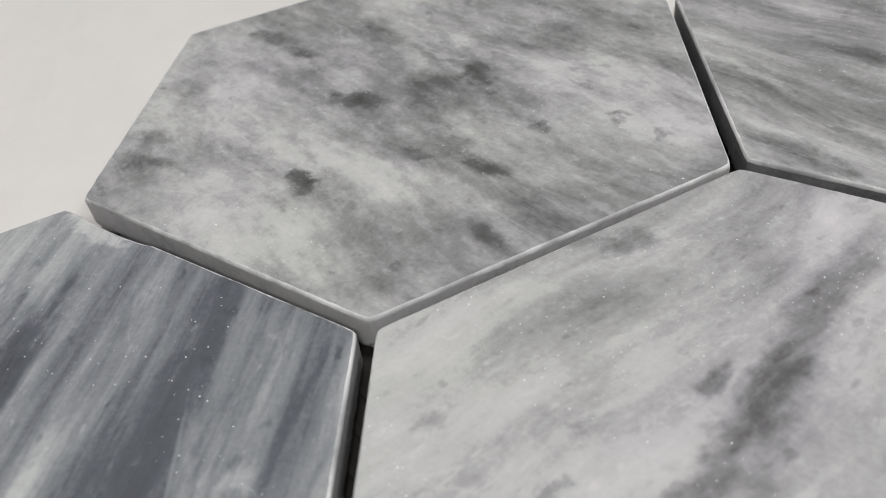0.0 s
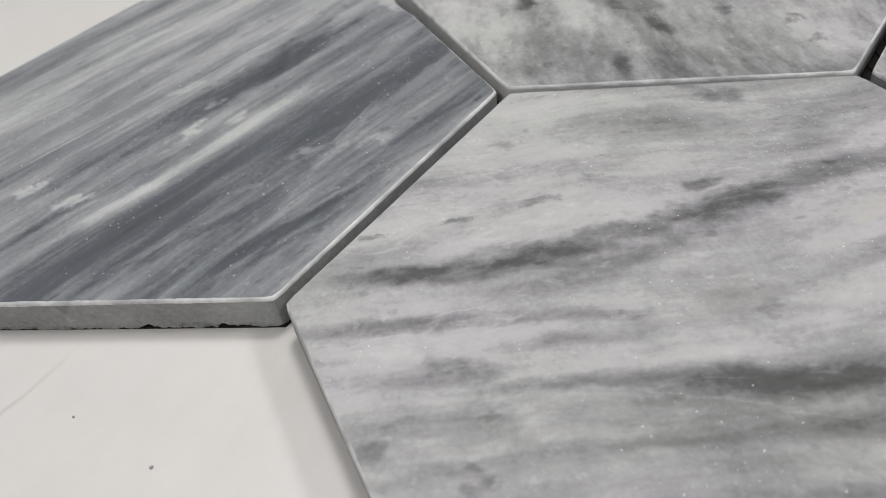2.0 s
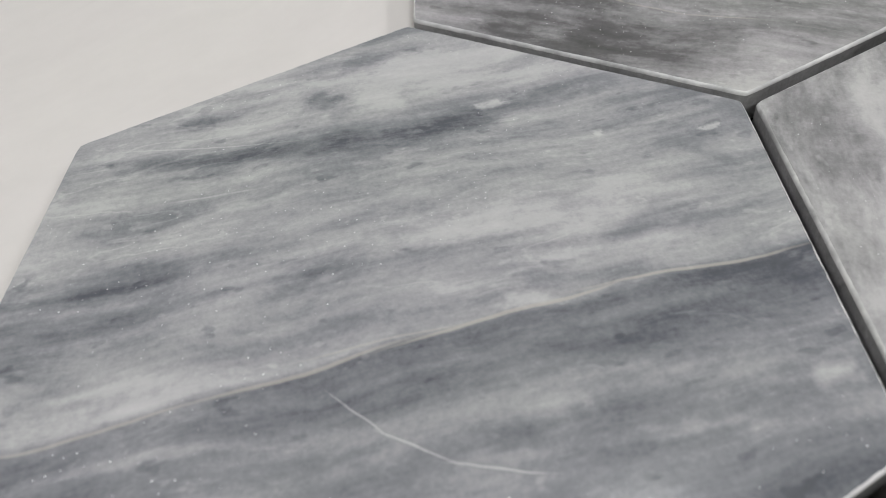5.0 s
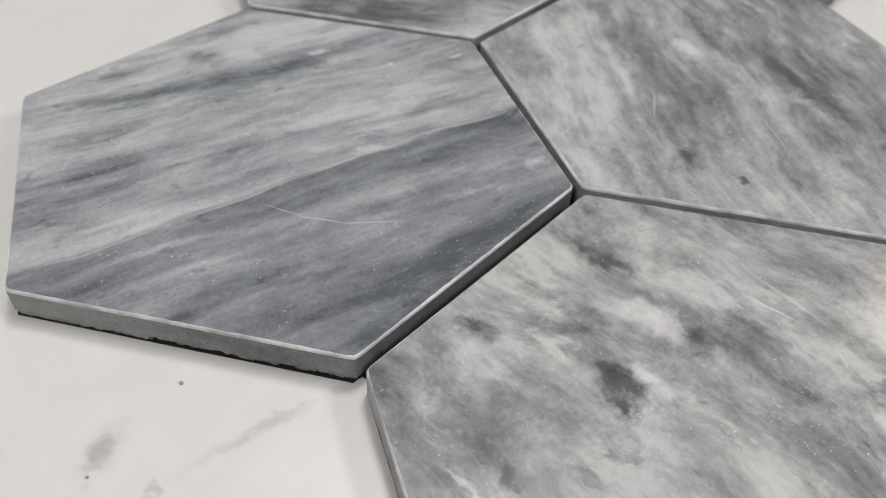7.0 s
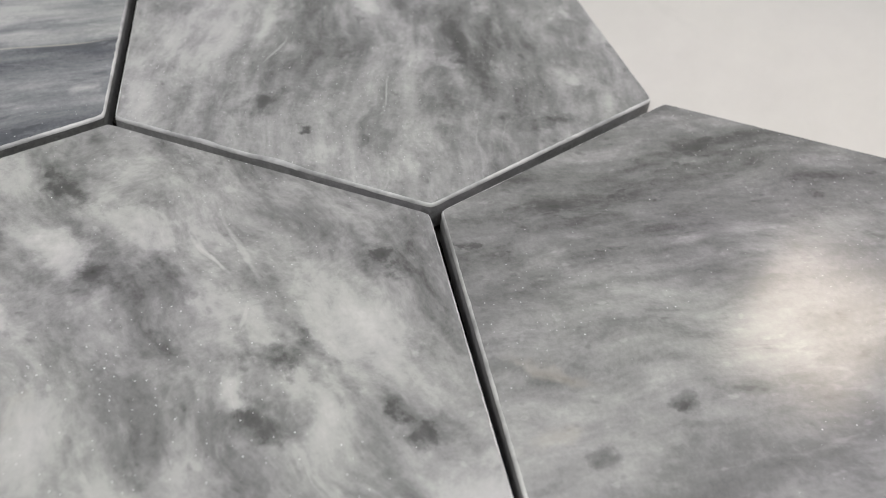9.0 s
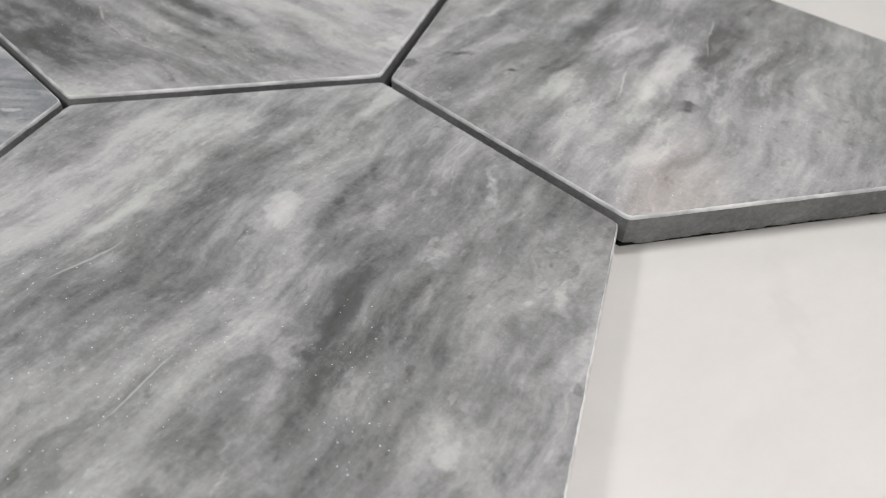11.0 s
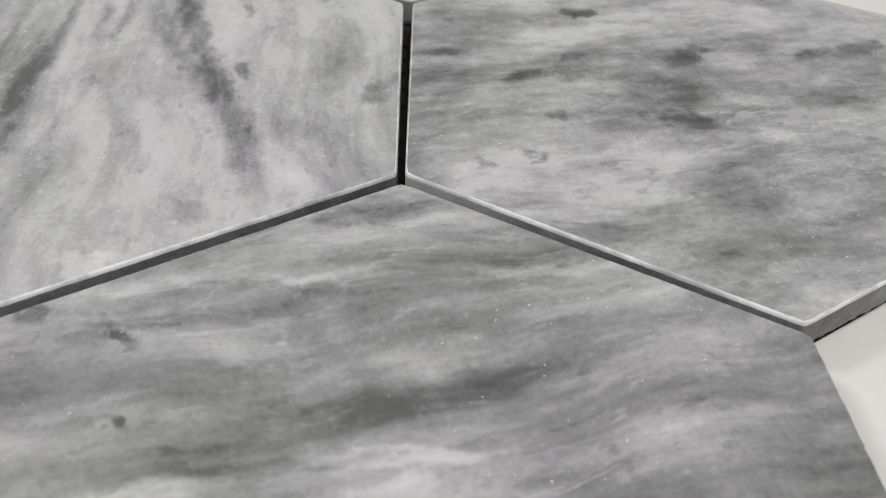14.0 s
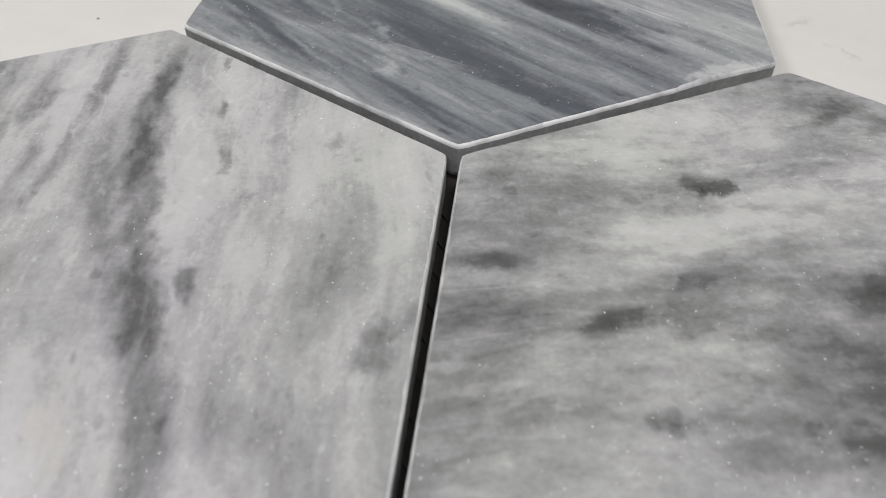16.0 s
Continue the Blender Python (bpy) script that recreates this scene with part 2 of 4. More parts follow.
# ---- the mosaic sheet ----
ROW = PITCH * math.sqrt(3) / 2


def tile_mesh(seed, chips=()):
    """A hexagon of stone: softened corners, a worn arris along the top, a broken lower edge."""
    rnd = random.Random(seed)
    flat = PITCH - GAP
    rad = flat / math.sqrt(3)
    corner_r, per = 0.0005, 130
    outline = []
    for k in range(6):
        a0, a1 = radians(30 + 60 * k), radians(90 + 60 * k)
        p, q = Vector((rad * math.cos(a0), rad * math.sin(a0))), Vector((rad * math.cos(a1), rad * math.sin(a1)))
        for i in range(per):
            s = i / per
            outline.append((p.lerp(q, s), radians(60 + 60 * k), s))
    n = len(outline)
    bm = bmesh.new()
    # height, inset, roughness of inset, roughness of height
    rings = ((0.0, 0.0006, 0.0003, 0.0), (0.0009, 0.0002, 0.0002, 0.0003), (0.0016, 0.0, 0.00004, 0.0002),
             (THICK - 0.0008, 0.0, 0.00002, 0.00004), (THICK - 0.0003, 0.00012, 0.00004, 0.00003), (THICK, 0.00046, 0.00008, 0.0))
    loops = []
    for z, inset, rough, rough_z in rings:
        loop = []
        drift, bite = 0.0, 0.0
        for p, facing, s in outline:
            # now and then a flake has come off the lower edge
            bite = bite * 0.86 + (rnd.uniform(0.2, 0.9) if rnd.random() < 0.028 else 0.0)
            drift = 0.6 * drift + rnd.uniform(-1, 1)
            out = Vector((math.cos(facing), math.sin(facing)))
            w = p - p.normalized() * (corner_r * max(0.0, 1 - min(s, 1 - s) * 30) ** 2 * 0.55)
            extra = 0.0
            for cx, cy, size, deep in chips:
                d = (p - Vector((cx, cy))).length
                if d < size and z > THICK * 0.8:
                    extra += deep * (1 - d / size) ** 0.5 * (z - THICK * 0.8) / (THICK * 0.2)
            w = w - w.normalized() * max(0.0, inset + rough * drift * 0.8 + extra)
            low = 0.0007 * bite if z < 0.001 else 0.0
            w = w - w.normalized() * low
            loop.append(bm.verts.new((w.x, w.y, max(0.0, z + rough_z * drift + low))))
        loops.append(loop)
    for level, (a, b) in enumerate(zip(loops, loops[1:])):
        for i in range(n):
            face = bm.faces.new((a[i], a[(i + 1) % n], b[(i + 1) % n], b[i]))
            face.material_index = 2 if level >= 3 else 1
            face.smooth = level >= 3
    bm.faces.new(loops[-1])
    bm.faces.new(list(reversed(loops[0])))
    return bm


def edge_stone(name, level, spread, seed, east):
    """Sawn, unpolished stone, with light and shade painted in towards the east of its tile."""
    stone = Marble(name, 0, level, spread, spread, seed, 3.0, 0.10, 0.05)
    # how light falls on the eastern faces is put into the stone's colour
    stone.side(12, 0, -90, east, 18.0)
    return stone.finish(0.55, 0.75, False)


EDGES = {seed: edge_stone("sawn_marble_edge_shaded", level, 0.08, 20.0 + seed, east)
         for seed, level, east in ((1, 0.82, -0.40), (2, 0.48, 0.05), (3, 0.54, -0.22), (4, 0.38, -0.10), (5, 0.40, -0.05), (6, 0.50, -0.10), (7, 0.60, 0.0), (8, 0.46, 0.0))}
ARRIS = Marble("bruised_marble_arris", 0, 0.58, 0.30, 0.30, 23.0).finish(0.5, 0.7, False, ((0.22, 0.22, 0.22), (0.34, 0.34, 0.34), (0.48, 0.48, 0.48), (0.62, 0.62, 0.61), (0.74, 0.74, 0.73)))
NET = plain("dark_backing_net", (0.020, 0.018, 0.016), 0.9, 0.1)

sheet = tagged(new("mosaic_sheet"), "sheet of eight grey marble hexagon tiles lying on a white table", "tile sheet")


def tile(mat, col, row, label, dx=0.0, dy=0.0, turn=0.0, lift=0.0, seed=0, chips=()):
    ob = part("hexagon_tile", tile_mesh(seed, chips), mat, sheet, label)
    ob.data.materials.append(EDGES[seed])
    ob.data.materials.append(ARRIS)
    ob.matrix_basis = pose(col * PITCH + dx / 1000, row * ROW + dy / 1000, 0.0006 + lift / 1000, 0, 0, turn)
    return ob


COOL = ((0.040, 0.042, 0.048), (0.101, 0.107, 0.121), (0.216, 0.223, 0.234), (0.372, 0.374, 0.374), (0.56, 0.555, 0.545))
STONE_A = Marble("marble_mottled", 72, 0.62, 0.13, 0.23, 1, 4.0, fold=0.6)
STONE_A.cloud(-8.5, 6.3, 14.0, 5.0, -63, -0.30, 0.3)
STONE_A.cloud(1.0, -7.3, 22.6, 12.0, 69, -0.20, 0.2)
STONE_A.cloud(8.1, -11.4, 10.4, 7.0, -88, -0.12, 0.2)
STONE_A.cloud(-30.7, 0.2, 6.5, 3.0, -72, -0.26, 0.4)
STONE_A.cloud(-15.2, -25.4, 8.0, 5.0, 89, -0.28, 0.3)
STONE_A.cloud(-28.4, -32.9, 10.0, 4.0, 82, -0.25, 0.3)
STONE_A.cloud(-31.6, 31.7, 13.9, 7.0, -58, -0.25, 0.3)
STONE_A.cloud(-37.6, 27.7, 11.3, 5.0, -61, -0.22, 0.3)
STONE_A.cloud(4.9, 38.7, 13.0, 6.0, -82, -0.30, 0.3)
STONE_A.cloud(3.1, 27.2, 7.9, 4.0, -85, -0.28, 0.3)
STONE_A.cloud(6.9, -36.1, 4.8, 2.5, -84, -0.29, 0.4)
STONE_A.cloud(-1.2, -26.8, 4.9, 3.0, 85, -0.21, 0.3)
STONE_A.cloud(4.8, -45.7, 3.4, 2.0, -82, -0.22, 0.3)
STONE_A.cloud(-16.6, -12.4, 7.1, 4.0, -85, -0.20, 0.3)
STONE_A.cloud(-31.6, -10.5, 5.1, 3.0, 87, -0.15, 0.3)
STONE_A.cloud(-44.2, -2.2, 37.2, 16.0, -73, 0.16, 0.2)
STONE_A.cloud(-24.5, -13.6, 17.7, 12.0, -55, 0.13, 0.2)
STONE_A.cloud(-3.5, -38.9, 33.8, 10.0, -72, -0.10, 0.2)
STONE_A.cloud(24.0, -35.0, 35.2, 9.0, 74, -0.17, 0.2)
STONE_A.cloud(-29.9, -35.6, 10.9, 4.0, 68, -0.20, 0.3)
STONE_A.cloud(-7.5, -8.7, 13.8, 6.0, 59, -0.18, 0.3)
STONE_A.cloud(8.2, -10.2, 14.3, 6.0, 49, -0.20, 0.3)
STONE_A.cloud(3.5, 30.7, 12.1, 6.0, 53, -0.20, 0.3)
STONE_A.cloud(9.7, 2.7, 11.1, 4.0, 58, -0.20, 0.3)
STONE_A.cloud(-31.9, -0.6, 7.3, 4.0, 58, -0.25, 0.3)
STONE_A.cloud(-22.1, -2.9, 32.6, 8.0, 75, 0.08, 0.2)
STONE_A.cloud(3.5, -45.8, 3.0, 3.0, -33, -0.22, 0.3)
STONE_A.cloud(-11.3, 41.6, 25.9, 8.0, 34, -0.16, 0.3)
STONE_A.cloud(-9.7, 2.9, 14.4, 5.0, 49, -0.12, 0.4)
STONE_A.cloud(5.8, -10.1, 10.2, 5.0, 48, -0.14, 0.4)
STONE_A.cloud(-16.0, -27.5, 8.5, 3.0, 74, -0.09, 0.4)
STONE_A.cloud(-0.7, -27.0, 3.0, 2.0, 69, -0.11, 0.4)
STONE_A.cloud(5.2, -36.7, 3.5, 3.0, 68, -0.15, 0.4)
STONE_A.cloud(-43.9, -24.6, 14.1, 3.0, 73, 0.10, 0.4)
STONE_A.cloud(-25.4, -7.4, 20.5, 5.0, 79, 0.09, 0.4)
STONE_A.cloud(-2.4, -20.2, 15.3, 6.0, 57, 0.10, 0.4)
STONE_A.cloud(14.0, 2.0, 66.0, 60.0, 60, -0.13, 0.2)
STONE_A.cloud(-6.8, -10.9, 10.0, 6.0, 72, -0.10, 0.3)
STONE_A.cloud(1.7, -4.3, 10.0, 6.0, 72, -0.09, 0.3)
STONE_A.cloud(5.0, -12.7, 10.0, 5.0, 72, -0.09, 0.3)
STONE_A.cloud(-31.8, -1.8, 6.0, 3.5, 72, -0.04, 0.3)
STONE_A.cloud(-15.8, -26.8, 8.0, 3.5, 72, -0.13, 0.3)
STONE_A.cloud(-10.4, 7.3, 10.0, 4.5, 72, -0.12, 0.3)
STONE_A.cloud(5.4, -36.7, 4.0, 3.0, 72, -0.17, 0.3)
STONE_A.cloud(3.5, -45.8, 3.5, 2.5, 72, -0.14, 0.3)
STONE_A.cloud(-30.3, -35.5, 7.0, 3.0, 72, -0.12, 0.3)
STONE_A.cloud(-1.9, -27.7, 5.0, 2.2, 72, -0.12, 0.3)
STONE_A.cloud(8.5, -8.2, 3.5, 2.2, 72, -0.13, 0.3)
STONE_A.cloud(-7.3, -39.3, 6.0, 3.0, 72, -0.08, 0.3)
STONE_A.cloud(-35.1, 22.3, 14.0, 5.0, 72, -0.09, 0.3)
STONE_B = Marble("marble_dark_streaked", 24, 0.445, 0.26, 0.07, 2, 14.0, 0.06, 0.05, 0.2, 0.3)
STONE_B.side(-24, 0.5, 22, 0.12, 2.0)
STONE_B.cloud(2.0, -0.2, 88.0, 11.0, 19, -0.22, 0.5)
STONE_B.cloud(-21.2, -24.7, 32.5, 4.0, 22, 0.24, 0.2)
STONE_B.cloud(6.2, -13.5, 40.3, 5.0, 24, 0.22, 0.2)
STONE_B.cloud(-24.3, 0.5, 24.2, 0.5, 22, 0.27, 0.5)
STONE_B.cloud(13.1, 13.1, 38.2, 0.5, 24, 0.22, 0.5)
STONE_B.cloud(-28.1, -9.6, 5.9, 2.5, -16, 0.29, 0.3)
STONE_B.cloud(-22.5, -17.3, 7.2, 2.5, -10, 0.29, 0.3)
STONE_B.cloud(-2.2, -9.7, 5.4, 2.5, 7, 0.26, 0.3)
STONE_B.cloud(15.0, -26.2, 7.3, 3.5, -4, 0.22, 0.3)
STONE_B.cloud(26.1, -29.4, 7.7, 4.0, -13, 0.18, 0.3)
STONE_B.cloud(-0.2, 7.3, 8.7, 3.5, -4, 0.18, 0.3)
STONE_B.cloud(-29.6, -21.1, 12.4, 3.0, 27, -0.14, 0.3)
STONE_B.cloud(9.3, -44.2, 47.6, 6.0, 10, -0.13, 0.3)
STONE_B.cloud(-9.0, -37.5, 33.7, 4.0, 10, -0.16, 0.3)
STONE_B.cloud(3.8, -30.9, 4.3, 3.0, 2, 0.20, 0.3)
STONE_B.cloud(19.4, -27.8, 40.0, 3.0, 40, 0.16, 0.3)
STONE_B.cloud(25.4, 10.8, 39.2, 9.0, 51, -0.16, 0.4)
STONE_B.cloud(27.5, 19.7, 12.6, 0.5, 27, 0.26, 0.5)
STONE_B.cloud(48.3, 19.0, 17.7, 4.0, 87, 0.29, 0.4)
STONE_B.cloud(25.1, -21.8, 20.3, 0.6, 38, 0.13, 0.5)
STONE_B.cloud(-17.9, -18.3, 33.5, 2.0, 15, -0.12, 0.4)
STONE_B.cloud(-13.6, -37.5, 32.1, 1.6, 12, 0.13, 0.4)
STONE_B.cloud(1.5, -46.3, 28.7, 1.6, 13, 0.13, 0.4)
STONE_B.cloud(16.8, -40.4, 45.5, 1.8, 14, -0.12, 0.4)
STONE_B.cloud(15.1, -40.1, 23.8, 1.4, 14, 0.13, 0.4)
STONE_B.cloud(29.7, -31.4, 41.3, 1.6, 15, -0.10, 0.4)
STONE_B.cloud(-24.9, 63.2, 19.1, 3.0, 20, -0.12, 0.4)
STONE_B.cloud(-11.9, 24.4, 37.3, 2.0, 19, -0.10, 0.4)
STONE_B.cloud(-10.2, -15.3, 15.4, 1.5, 16, -0.14, 0.4)
STONE_B.cloud(-4.0, -17.5, 72.0, 4.5, 26, 0.20, 0.3)
STONE_B.cloud(-16.0, -24.0, 40.0, 7.0, 26, 0.10, 0.2)
STONE_B.cloud(0.0, -3.5, 84.0, 10.0, 24, -0.16, 0.4)
STONE_B.cloud(3.9, -2.2, 5.0, 2.6, 30, 0.34, 0.4)
STONE_B.cloud(6.5, -9.6, 5.5, 2.6, 30, 0.34, 0.4)
STONE_B.cloud(-1.5, -8.1, 6.5, 2.4, 30, 0.34, 0.4)
STONE_B.cloud(30.0, -22.0, 40.0, 16.0, 24, 0.06, 0.3)
STONE_B.cloud(26.0, 8.0, 54.0, 13.0, 24, -0.20, 0.4)
STONE_C = Marble("marble_pale_banded", -23, 0.75, 0.13, 0.15, 3, 8.0, fold=0.8)
STONE_C.cloud(-27.8, 22.5, 35.2, 4.0, -24, -0.43, 0.4)
STONE_C.cloud(-8.4, 17.4, 34.0, 4.5, -12, -0.45, 0.4)
STONE_C.cloud(10.3, 14.4, 24.7, 6.0, -11, -0.34, 0.3)
STONE_C.cloud(31.5, 12.1, 32.7, 8.0, -10, -0.31, 0.3)
STONE_C.cloud(-33.8, 35.0, 3.0, 2.0, -30, -0.38, 0.4)
STONE_C.cloud(-22.2, 30.4, 3.6, 1.6, -24, -0.33, 0.4)
STONE_C.cloud(-11.9, 28.2, 6.2, 2.5, -27, -0.31, 0.4)
STONE_C.cloud(10.1, 19.0, 7.0, 3.0, -16, -0.34, 0.4)
STONE_C.cloud(-38.0, 17.9, 27.4, 4.0, -24, -0.33, 0.3)
STONE_C.cloud(-21.2, 9.9, 36.2, 3.0, -29, -0.17, 0.3)
STONE_C.cloud(-18.8, 3.7, 23.2, 3.0, -23, -0.15, 0.3)
STONE_C.cloud(-46.7, 16.3, 5.5, 2.0, -21, -0.19, 0.3)
STONE_C.cloud(-20.9, -2.4, 24.5, 3.5, -21, -0.31, 0.3)
STONE_C.cloud(-3.9, -12.0, 30.3, 6.0, -34, -0.38, 0.3)
STONE_C.cloud(10.1, -18.6, 19.5, 4.0, -24, -0.28, 0.3)
STONE_C.cloud(-45.9, 0.6, 6.5, 3.0, -19, -0.19, 0.3)
STONE_C.cloud(-38.5, -8.1, 3.8, 2.5, -13, -0.19, 0.3)
STONE_C.cloud(-30.8, -8.7, 29.3, 2.0, -22, -0.11, 0.3)
STONE_C.cloud(11.9, -10.1, 28.5, 20.0, -45, 0.12, 0.2)
STONE_C.cloud(-9.6, 48.3, 41.4, 22.0, -23, 0.09, 0.2)
STONE_C.fleck(1.4, 0.7, 5.9, 3.0, -23, 0.15, 0.3)
STONE_C.fleck(21.7, 2.9, 15.5, 4.0, -29, 0.15, 0.2)
STONE_C.cloud(-34.8, -16.5, 36.7, 3.0, -21, -0.21, 0.3)
STONE_C.cloud(-38.3, -18.7, 26.8, 4.0, -19, -0.30, 0.3)
STONE_C.cloud(4.3, -22.8, 36.6, 5.0, -24, -0.20, 0.3)
STONE_C.cloud(-22.9, -35.5, 65.0, 32.0, -23, -0.28, 0.4)
STONE_C.fleck(-15.5, -25.2, 7.5, 0.7, -41, 0.54, 0.4)
STONE_C.fleck(-8.5, -29.7, 15.0, 0.5, -28, 0.36, 0.4)
STONE_C.fleck(1.5, -34.6, 17.7, 0.5, -24, 0.42, 0.4)
STONE_C.fleck(-30.1, -18.2, 25.1, 0.4, -20, 0.30, 0.4)
STONE_C.cloud(-47.3, -22.2, 4.1, 3.0, -45, -0.11, 0.3)
STONE_C.cloud(43.4, 0.4, 13.2, 5.0, 20, -0.15, 0.3)
STONE_C.fleck(45.9, 7.8, 5.0, 5.0, -7, 0.30, 0.3)
STONE_C.fleck(27.6, 3.0, 3.7, 3.0, 28, 0.30, 0.3)
STONE_C.cloud(46.4, -14.6, 8.7, 4.0, 49, 0.28, 0.4)
STONE_C.cloud(44.9, 14.8, 10.8, 8.0, 10, 0.15, 0.2)
STONE_C.cloud(-8.3, 13.1, 53.1, 6.0, -7, -0.20, 0.3)
STONE_C.cloud(13.5, 12.9, 35.3, 7.0, -9, -0.18, 0.3)
STONE_C.cloud(-21.5, 22.8, 28.0, 4.0, -7, -0.20, 0.3)
STONE_C.cloud(-21.9, 29.9, 26.2, 5.0, 0, -0.15, 0.3)
STONE_C.cloud(35.9, 14.2, 15.9, 10.0, -10, 0.12, 0.2)
STONE_C.cloud(12.8, 34.4, 23.8, 14.0, 34, -0.07, 0.2)
STONE_C.cloud(26.6, 37.0, 9.7, 5.0, -7, -0.18, 0.3)
STONE_C.fleck(23.2, 3.0, 8.6, 5.0, 3, 0.21, 0.3)
STONE_C.fleck(-2.7, 1.5, 15.1, 6.0, 2, 0.15, 0.3)
STONE_C.cloud(-32.3, 7.1, 17.6, 5.0, -61, -0.19, 0.3)
STONE_C.cloud(25.0, 39.4, 11.2, 6.0, -58, -0.12, 0.3)
STONE_C.cloud(22.2, 9.6, 54.8, 9.0, -15, -0.07, 0.4)
STONE_C.cloud(0.4, -13.9, 38.2, 9.0, -21, -0.15, 0.4)
STONE_C.cloud(29.4, -29.7, 22.3, 9.0, -1, -0.18, 0.4)
STONE_C.cloud(25.9, -9.2, 37.2, 7.0, -17, 0.15, 0.4)
STONE_C.cloud(33.4, 22.6, 31.0, 4.0, -13, 0.10, 0.4)
STONE_C.cloud(-16.5, -26.0, 68.8, 7.0, -12, -0.12, 0.4)
STONE_C.cloud(-15.6, -40.2, 54.0, 8.0, -17, -0.11, 0.4)
STONE_C.cloud(5.4, -15.9, 37.6, 5.0, -10, -0.10, 0.4)
STONE_C.cloud(2.0, -36.0, 100.0, 30.0, -16, -0.16, 0.3)
STONE_C.cloud(24.0, -36.0, 40.0, 22.0, -20, -0.14, 0.2)
STONE_C.cloud(-12.0, 3.0, 46.0, 7.0, -12, -0.10, 0.3)
STONE_C.cloud(-40.0, 10.0, 30.0, 6.0, -24, -0.16, 0.3)
STONE_C.cloud(-20.0, -41.0, 62.0, 17.0, -29, -0.20, 0.4)
STONE_C.fleck(22.0, 1.0, 4.0, 1.6, -12, 0.55, 0.4)
STONE_C.fleck(34.0, 2.0, 6.0, 1.8, -8, 0.55, 0.4)
STONE_D = Marble("marble_grey_streaked", 75, 0.565, 0.19, 0.14, 4, 7.0, fold=0.9)
STONE_D.cloud(-38.4, -13.4, 8.6, 2.5, 35, -0.20, 0.3)
STONE_D.cloud(-27.9, -17.7, 6.3, 2.0, 53, -0.16, 0.3)
STONE_D.cloud(-46.8, -23.2, 4.8, 4.0, 31, -0.30, 0.3)
STONE_D.cloud(-18.7, -13.1, 44.7, 13.0, 69, -0.11, 0.3)
STONE_D.cloud(-20.8, -27.4, 34.3, 7.0, 77, 0.19, 0.2)
STONE_D.cloud(-17.0, -33.1, 15.2, 5.0, 68, 0.17, 0.2)
STONE_D.cloud(-9.4, 3.7, 27.0, 6.0, 66, 0.24, 0.2)
STONE_D.cloud(-2.1, -14.9, 12.8, 4.0, -83, 0.20, 0.3)
STONE_D.cloud(2.9, -4.5, 30.1, 6.0, 83, 0.24, 0.3)
STONE_D.cloud(11.3, -9.0, 7.6, 4.0, 79, 0.14, 0.2)
STONE_D.cloud(14.2, 13.0, 42.4, 10.0, 75, -0.22, 0.3)
STONE_D.cloud(6.4, -18.1, 6.1, 6.0, 39, -0.26, 0.3)
STONE_D.cloud(-44.9, 21.9, 26.9, 5.0, 69, -0.22, 0.3)
STONE_D.cloud(-14.3, 21.8, 36.3, 6.0, 75, -0.14, 0.3)
STONE_D.cloud(-6.2, -14.4, 16.4, 0.5, 83, 0.25, 0.4)
STONE_D.cloud(10.2, 8.4, 13.2, 0.5, 89, 0.29, 0.4)
STONE_D.cloud(10.7, 18.3, 11.6, 0.6, 84, 0.29, 0.4)
STONE_D.cloud(1.8, 21.9, 9.5, 0.5, 84, 0.20, 0.4)
STONE_D.cloud(-37.2, -33.1, 5.3, 3.0, 69, 0.24, 0.3)
STONE_D.cloud(-1.4, -33.7, 24.7, 7.0, 65, -0.12, 0.3)
STONE_D.cloud(-0.4, -38.6, 20.3, 6.0, 68, 0.12, 0.3)
STONE_D.cloud(20.1, -8.7, 16.7, 14.0, -16, -0.12, 0.3)
STONE_D.cloud(-19.1, 10.4, 30.3, 6.0, 69, -0.16, 0.3)
STONE_D.cloud(-46.4, 24.0, 21.9, 5.0, 71, -0.24, 0.3)
STONE_D.cloud(-20.2, 41.7, 28.9, 14.0, 44, 0.10, 0.2)
STONE_D.cloud(1.6, -7.3, 21.6, 6.0, 82, 0.08, 0.4)
STONE_D.cloud(-16.4, -23.4, 17.4, 5.0, 79, 0.16, 0.4)
STONE_D.cloud(-19.7, 3.4, 34.4, 6.0, 65, -0.16, 0.4)
STONE_D.cloud(11.4, 8.1, 28.5, 8.0, 83, -0.17, 0.4)
STONE_D.cloud(-43.6, 24.4, 21.6, 5.0, 75, -0.17, 0.4)
STONE_D.cloud(-37.0, 10.1, 35.8, 4.0, 63, 0.10, 0.4)
STONE_D.cloud(-29.7, -29.2, 18.4, 4.0, 66, 0.10, 0.4)
STONE_D.cloud(-20.8, -29.3, 18.3, 4.0, 64, -0.10, 0.4)
STONE_D.cloud(-7.9, -7.0, 21.6, 2.5, 69, -0.09, 0.4)
STONE_D.cloud(-16.9, 32.2, 37.5, 2.5, 63, -0.09, 0.4)
STONE_D.cloud(-10.6, 7.2, 26.6, 2.6, 62, 0.24, 0.6)
STONE_D.cloud(-19.0, -16.4, 21.2, 3.0, 73, 0.17, 0.6)
STONE_D.cloud(1.1, -0.2, 22.2, 3.0, 82, 0.20, 0.6)
STONE_D.cloud(-10.8, -26.1, 21.3, 3.0, 69, 0.14, 0.6)
STONE_D.cloud(-1.8, -19.0, 20.2, 3.0, 83, 0.12, 0.6)
STONE_D.cloud(-25.1, 37.0, 30.6, 3.0, 64, 0.16, 0.5)
STONE_D.cloud(-37.1, 7.8, 38.3, 2.0, 57, 0.11, 0.5)
